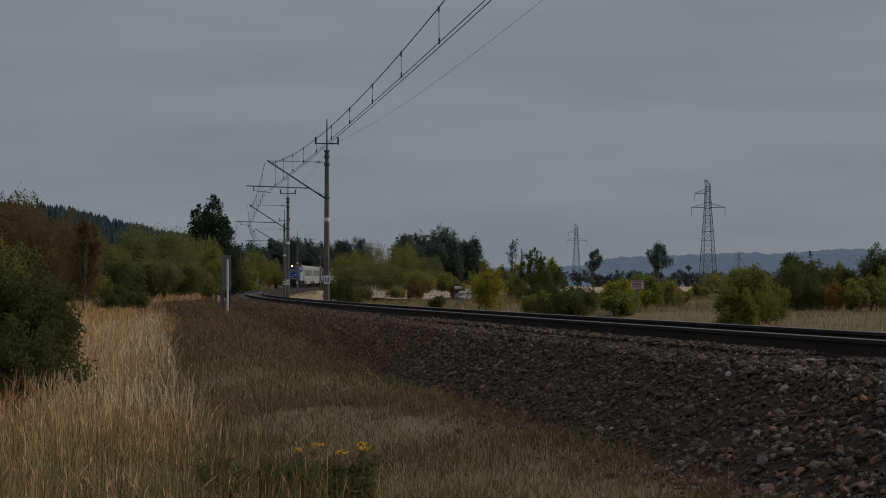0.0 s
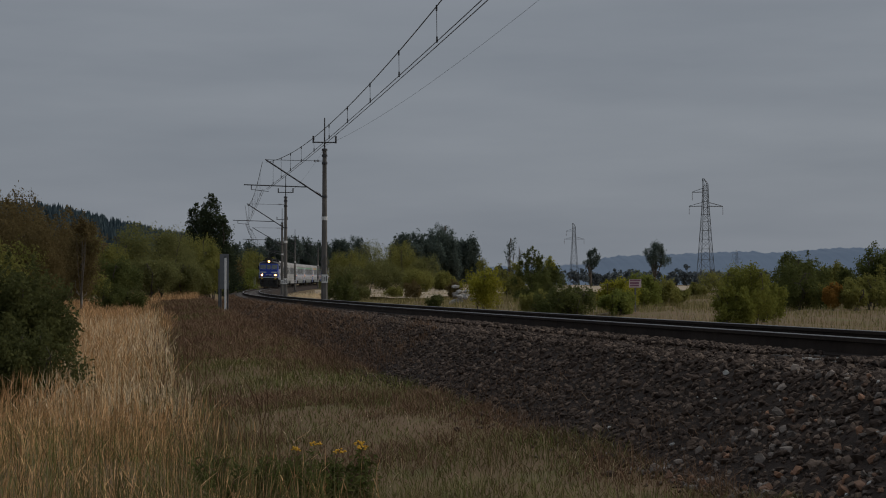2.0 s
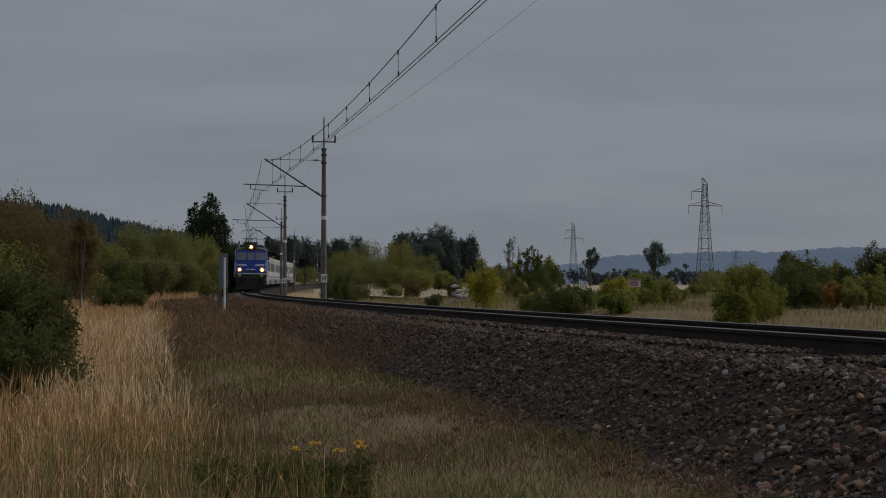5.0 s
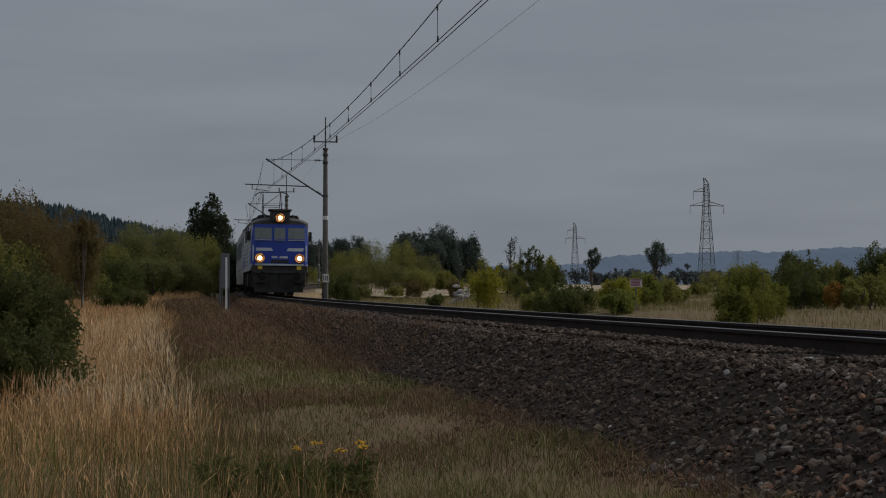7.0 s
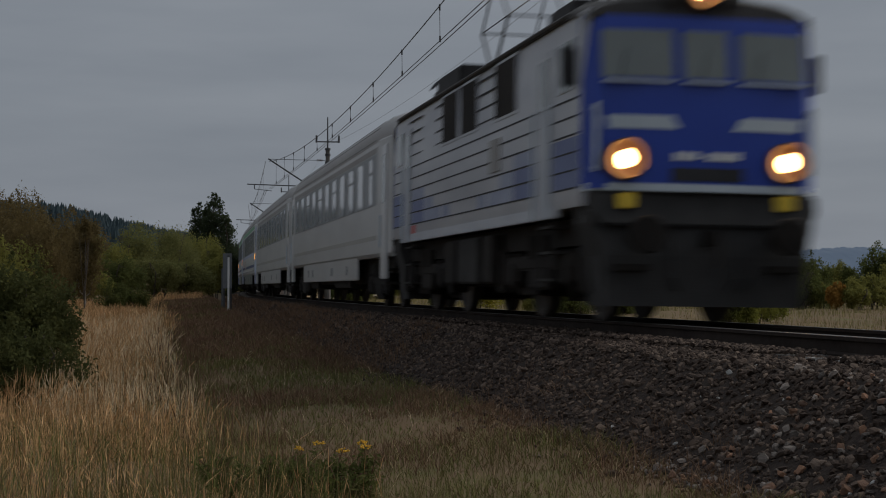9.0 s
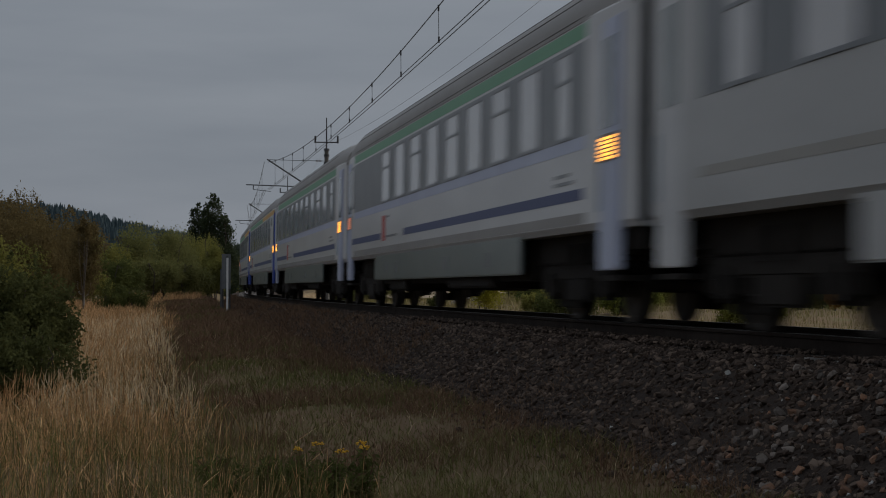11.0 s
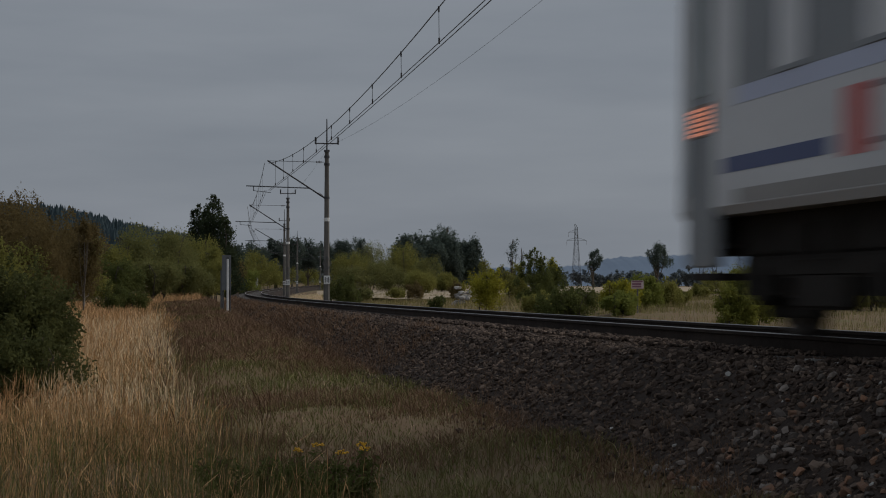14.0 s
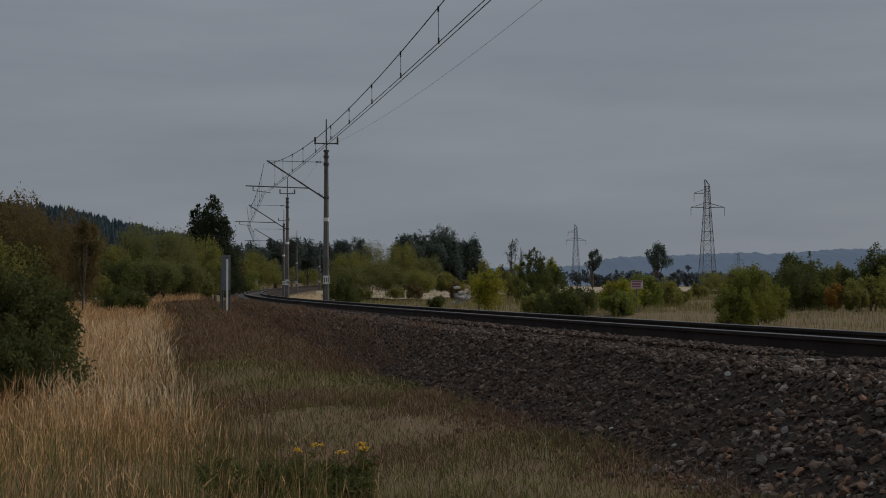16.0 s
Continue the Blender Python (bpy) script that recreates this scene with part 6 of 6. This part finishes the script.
def make_far_things():
    rng = np.random.default_rng(21)
    # forest on the hill: pointed tops, haze painted into the needle colour
    vs, fs, base = [], [], 0
    n = 1500
    px = rng.uniform(-160, 345, n)
    dist = rng.uniform(430, 700, n)
    x = (px - 784) / 2914.5 * dist
    g = ground_height(x, dist)
    for k in range(n):
        want = np.interp(px[k], [-160, 0, 120, 180, 260, 330], [362, 362, 360, 380, 396, 412])
        top = EYE + (505.4 - want) / 2914.5 * dist[k] + rng.normal(-0.8, 1.3)
        h = min(max(top - g[k], 6), 15)
        top = g[k] + h if top < g[k] + 7 else top
        if top - h > g[k] + 0.5:
            top = g[k] + h
        wide, tiers, seg = rng.uniform(1.9, 3.3), 6, 8
        rows, tri = [], []
        for j in range(tiers):
            low, up = h * (0.06 + 0.86 * j / tiers), h * min(0.97, 0.06 + 0.86 * (j + 1.7) / tiers)
            rad = wide * (1 - j / tiers) ** 0.65 + 0.15
            ang = np.arange(seg) * 2 * np.pi / seg + rng.uniform(0, 6.28)
            rr = rad * rng.uniform(0.55, 1.15, seg)
            o = len(rows) * (seg + 1)
            rows.append(np.concatenate([np.stack([rr * np.cos(ang), rr * np.sin(ang), low + rng.normal(0, 0.25, seg)], 1), [[rng.normal(0, 0.1), 0, up]]]))
            tri += [(o + i, o + (i + 1) % seg, o + seg) for i in range(seg)]
        v = np.concatenate(rows) + np.array([x[k], dist[k], g[k]])
        f = np.array(tri)
        vs.append(v)
        fs.append(f + base)
        base += len(v)
    tagged(raw("haze_tinted_hill_forest", np.concatenate(vs), np.concatenate(fs), M_FOREST), "conifer forest covering a low hill, haze painted in its colour", "forest", kind="stuff")
    # far belts of trees on the plain, blue-grey for the haze
    vs, fs, base = [], [], 0
    for px0, px1, dist, top, count in ((860, 1300, 820, 478, 46), (1180, 1620, 700, 482, 40), (560, 900, 560, 468, 34), (380, 640, 520, 440, 34)):
        for k in range(count):
            p0 = rng.uniform(px0, px1)
            d = dist * rng.uniform(0.93, 1.07)
            xx = (p0 - 784) / 2914.5 * d
            gz = float(ground_height([xx], [d])[0])
            h = max(3.0, EYE + (505.4 - top + rng.normal(0, 4)) / 2914.5 * d - gz)
            p, _ = crown_points(rng, 330, h * rng.uniform(0.8, 1.3), h, 0.2, h, 16)
            p += np.array([xx, d, gz])
            v, f = leaf_mesh(rng, p, 1.5)
            vs.append(v)
            fs.append(f + base)
            base += len(v)
    tagged(raw("far_tree_belt", np.concatenate(vs), np.concatenate(fs), M_FARTREE), "belts of trees across the plain, haze painted in their colour", "trees", kind="stuff")
    # stubble fields: thin raised sheets on the plain
    for px0, px1, d0, d1 in ((560, 860, 118, 250), (880, 1075, 150, 420), (1170, 1290, 170, 460)):
        nx, ny = 14, 14
        gx, gy = np.meshgrid(np.linspace(px0, px1, nx), np.linspace(d0, d1, ny))
        xx, yy = ((gx - 784) / 2914.5 * gy).ravel(), gy.ravel()
        zz = ground_height(xx, yy) + 0.25
        f = [(j * nx + i, j * nx + i + 1, (j + 1) * nx + i + 1, (j + 1) * nx + i) for j in range(ny - 1) for i in range(nx - 1)]
        tagged(raw("stubble_field", np.stack([xx, yy, zz], 1), f, M_FIELD), "pale harvested stubble field", "field", kind="structure")
    # wooded ridge on the horizon, its distance haze painted as blue
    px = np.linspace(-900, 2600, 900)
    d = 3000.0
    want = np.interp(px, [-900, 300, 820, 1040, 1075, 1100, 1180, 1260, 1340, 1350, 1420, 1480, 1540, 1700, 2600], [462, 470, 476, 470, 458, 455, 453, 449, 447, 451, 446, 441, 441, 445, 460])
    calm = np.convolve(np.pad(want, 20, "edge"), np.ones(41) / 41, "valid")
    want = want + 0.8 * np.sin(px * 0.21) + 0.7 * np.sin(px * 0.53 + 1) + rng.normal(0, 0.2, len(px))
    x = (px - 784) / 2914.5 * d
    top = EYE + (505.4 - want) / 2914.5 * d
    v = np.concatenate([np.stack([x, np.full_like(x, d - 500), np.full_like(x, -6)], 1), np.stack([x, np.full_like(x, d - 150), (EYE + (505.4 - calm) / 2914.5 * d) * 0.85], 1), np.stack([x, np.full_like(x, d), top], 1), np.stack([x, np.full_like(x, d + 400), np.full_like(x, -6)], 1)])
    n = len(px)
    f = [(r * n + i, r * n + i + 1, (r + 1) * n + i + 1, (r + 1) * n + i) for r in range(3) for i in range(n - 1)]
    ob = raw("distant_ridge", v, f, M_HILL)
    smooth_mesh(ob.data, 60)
    tagged(ob, "low wooded ridge on the horizon, haze painted in blue", "hills", kind="structure")


make_far_things()


# ---- power pylons ----
def make_pylon(px, dist, top, turn, thin=1.0):
    ob = empty("power_pylon", "grey steel lattice power pylon on the plain", "pylon", "power line pylons")
    x = (px - 784) / 2914.5 * dist
    g = float(ground_height([x], [dist])[0])
    h = EYE + (505.4 - top) / 2914.5 * dist - g
    ob.matrix_basis = Matrix.Translation((x, dist, g)) @ Euler((0, 0, radians(turn))).to_matrix().to_4x4()
    def half(t):
        return np.interp(t, [0, 0.27, 0.74, 0.95, 1.0], [0.074, 0.055, 0.027, 0.019, 0.005]) * h
    for sx in (-1, 1):
        for sy in (-1, 1):
            bm = bmesh.new()
            zs = [0, 0.27, 0.74, 0.95, 1.0]
            for a, b in zip(zs, zs[1:]):
                tube(bm, (sx * half(a), sy * half(a), a * h), (sx * half(b) - (0.022 * h if b == 1.0 else 0), sy * half(b), b * h), 0.0028 * thin * h, n=5)
            part("leg", bm, M_PYLON, ob)
    bm = bmesh.new()
    lv = [0, 0.13, 0.25, 0.35, 0.44, 0.52, 0.60, 0.67, 0.735, 0.79, 0.84, 0.89, 0.94]
    for a, b in zip(lv, lv[1:]):
        ra, rb = half(a), half(b)
        for (ax, ay), (bx, by) in (((-1, -1), (1, -1)), ((1, -1), (1, 1)), ((1, 1), (-1, 1)), ((-1, 1), (-1, -1))):
            tube(bm, (ax * ra, ay * ra, a * h), (bx * rb, by * rb, b * h), 0.0013 * thin * h, n=4)
            tube(bm, (bx * ra, by * ra, a * h), (ax * rb, ay * rb, b * h), 0.0013 * thin * h, n=4)
            tube(bm, (ax * rb, ay * rb, b * h), (bx * rb, by * rb, b * h), 0.0016 * thin * h, n=4)
    part("bracing", bm, M_PYLON, ob)
    for z, xs in ((0.745, (-0.155, 0.165)), (0.875, (-0.125,))):
        for xe in xs:
            bm = bmesh.new()
            r = half(z)
            sgn = 1 if xe > 0 else -1
            for sy in (-1, 1):
                tube(bm, (sgn * r, sy * r, z * h), (xe * h, 0, z * h - 0.004 * h), 0.0026 * thin * h, n=4)
                tube(bm, (sgn * r, sy * r, (z + 0.035) * h), (xe * h, 0, z * h), 0.0018 * thin * h, n=4)
            arm = part("crossarm", bm, M_PYLON, ob)
            bm = bmesh.new()
            for k in range(8):
                z0 = z * h - 0.008 * h - k * 0.009 * h
                tube(bm, (xe * h, 0, z0), (xe * h, 0, z0 - 0.006 * h), 0.0028 * h, n=6)
            part("insulator", bm, M_INSUL, arm)
    return ob


make_pylon(1252, 450, 318, 8)
make_pylon(1019, 780, 397, 8, 0.85)
make_pylon(1307, 1500, 445, 8, 0.7)


# ---- small things beside the line ----
def make_post(px, dist, z0, z1, w, mat, name, label):
    ob = empty(name, label, "marker post", "posts beside the track")
    x = (px - 784) / 2914.5 * dist
    g = float(ground_height([x], [dist])[0])
    bottom = min(z0, g) - 0.1
    ob.matrix_basis = Matrix.Translation((x, dist, 0))
    bm = bmesh.new()
    box(bm, -w / 2, w / 2, -w / 2, w / 2, bottom, z1, 0.01)
    part("shaft", bm, mat, ob)
    bm = bmesh.new()
    box(bm, -w / 2 - 0.012, w / 2 + 0.012, -w / 2 - 0.012, w / 2 + 0.012, z1 - 0.06, z1 + 0.012, 0.008)
    part("cap", bm, M_GREYSIGN, ob)
    return ob


make_post(402, 60, -0.4, 1.50, 0.07, M_WHITE, "marker_post", "slim white-painted marker post in brown weeds")
make_post(391, 64, -0.4, 1.05, 0.07, M_GREYSIGN, "marker_post", "thin grey metal post beside the track")
make_post(453, 264, -0.6, 2.15, 0.42, M_RUBBLE, "marker_post", "tall pale concrete post beyond the bend")


def make_board():
    ob = empty("track_sign", "grey metal board on two posts, seen from behind", "railway sign")
    ob.matrix_basis = Matrix.Translation(((400 - 784) / 2914.5 * 62, 62, 0))
    bm = bmesh.new()
    box(bm, -0.17, 0.17, -0.012, 0.012, 0.3, 1.62, 0.006)
    part("board", bm, M_BOARD, ob)
    for x in (-0.13, 0.13):
        bm = bmesh.new()
        tube(bm, (x, 0.04, -1.2), (x, 0.04, 1.55), 0.03, n=8)
        part("post", bm, M_DARKSTEEL, ob)


make_board()


def make_warning_sign():
    d = 60.0
    ob = empty("warning_sign", "faded pink-white warning board with red bars on a post", "sign")
    x = (1127 - 784) / 2914.5 * d
    zc = EYE + (505.4 - 504) / 2914.5 * d
    g = float(ground_height([x], [d])[0])
    ob.matrix_basis = Matrix.Translation((x, d, 0)) @ Euler((0, 0, radians(-10))).to_matrix().to_4x4()
    boxpart("board", (-0.22, 0.22, -0.012, 0.012, zc - 0.15, zc + 0.15), M_PINK, ob, 0.006)
    for a, b in ((0.085, 0.14), (-0.02, 0.055), (-0.10, -0.045)):
        boxpart("marking_bar", (-0.19, 0.19 - 0.05 * (a < 0), -0.018, -0.0135, zc + a, zc + b), M_FADEDRED, ob)
    bm = bmesh.new()
    tube(bm, (0, 0.035, g - 0.2), (0, 0.035, zc + 0.1), 0.028, n=8)
    part("post", bm, M_GREYSIGN, ob)


make_warning_sign()


def make_heap():
    rng = np.random.default_rng(5)
    heap = empty("rubble_heap", "small heap of pale rubble in the grass", "rubble")
    d = 92.0
    x = (820 - 784) / 2914.5 * d
    heap.matrix_basis = Matrix.Translation((x, d, float(ground_height([x], [d])[0])))
    for k in range(16):
        v, f = stone_mesh(rng)
        bm = bmesh.new()
        sz = rng.uniform(0.35, 0.6)
        p = (rng.normal(0, 0.32), rng.normal(0, 0.2), 0.12 + 1.0 * (k / 16) * rng.uniform(0.5, 1))
        vs = [bm.verts.new(tuple(q * sz + np.array(p))) for q in v]
        for q in f:
            bm.faces.new([vs[i] for i in q])
        part("rubble_piece", bm, M_RUBBLE, heap)


make_heap()


def make_tansy(px, dist, h, seed, heads):
    rng = np.random.default_rng(seed)
    ob = empty("tansy_plant", "tansy with yellow button flowers and dark green leaves", "wildflower", "tansy in the grass")
    x = (px - 784) / 2914.5 * dist
    g = float(ground_height([x], [dist])[0])
    ob.matrix_basis = Matrix.Translation((x, dist, g - 0.02))
    tips = []
    for k in range(heads + 4):
        bm = bmesh.new()
        a = rng.uniform(0, 6.283)
        r = rng.uniform(0.02, 0.18)
        top = Vector((r * math.cos(a), r * math.sin(a), h * (rng.uniform(0.92, 1.0) if k < heads else rng.uniform(0.55, 0.9))))
        mid = Vector((top.x * 0.4, top.y * 0.4, h * 0.5))
        tube(bm, (0.2 * top.x, 0.2 * top.y, 0), mid, 0.006, 0.005, n=5)
        tube(bm, mid, top, 0.005, 0.004, n=5)
        tips.append(top)
        part("stalk", bm, M_WEED, ob)
    n = 420
    which = rng.integers(0, len(tips), n)
    t = rng.random(n) ** 0.8 * 0.9
    p = np.array([tips[i][:] for i in which]) * t[:, None] + rng.normal(0, 0.035, (n, 3)) * np.array([1, 1, 0.5])
    v, f = leaf_mesh(rng, p, 0.055, narrow=0.3)
    raw("foliage", v, f, M_LEAF_DARK, ob)
    for k in range(heads):
        bm = bmesh.new()
        for j in range(22):
            a, r = rng.uniform(0, 6.283), 0.042 * math.sqrt(rng.random())
            c = tips[k] + Vector((r * math.cos(a), r * math.sin(a), rng.normal(0, 0.006) - r * 0.25))
            bmesh.ops.create_icosphere(bm, subdivisions=1, radius=0.009, matrix=Matrix.Translation(c) @ Matrix.Diagonal((1, 1, 0.6, 1)))
        part("flower_head", bm, M_TANSY, ob)


for k, (px, dist, h, heads) in enumerate(((548, 11.6, 0.43, 2), (578, 11.5, 0.41, 1), (650, 11.6, 0.44, 2), (600, 11.4, 0.37, 0), (418, 11.2, 0.38, 0), (470, 11.6, 0.42, 0), (505, 11.5, 0.38, 0), (385, 11.8, 0.38, 0), (615, 11.5, 0.38, 0), (560, 11.2, 0.36, 0))):
    make_tansy(px, dist, h, 200 + k, heads)

make_stones()


# ---- what moves: the train runs along the line at about 119 km/h ----
SPEED = 33.075
TIMES = [0.5 * k for k in range(33)]


def motions():
    walk(loco, [(t, car_pose(SPEED * (t - 9) - 7.45, 4.25)) for t in TIMES])
    for k, ob in enumerate(TRAIN):
        walk(ob, [(t, car_pose(SPEED * (t - 9) - 15.30 - (k + 0.5) * 24.58, 9.05)) for t in TIMES])


motions()
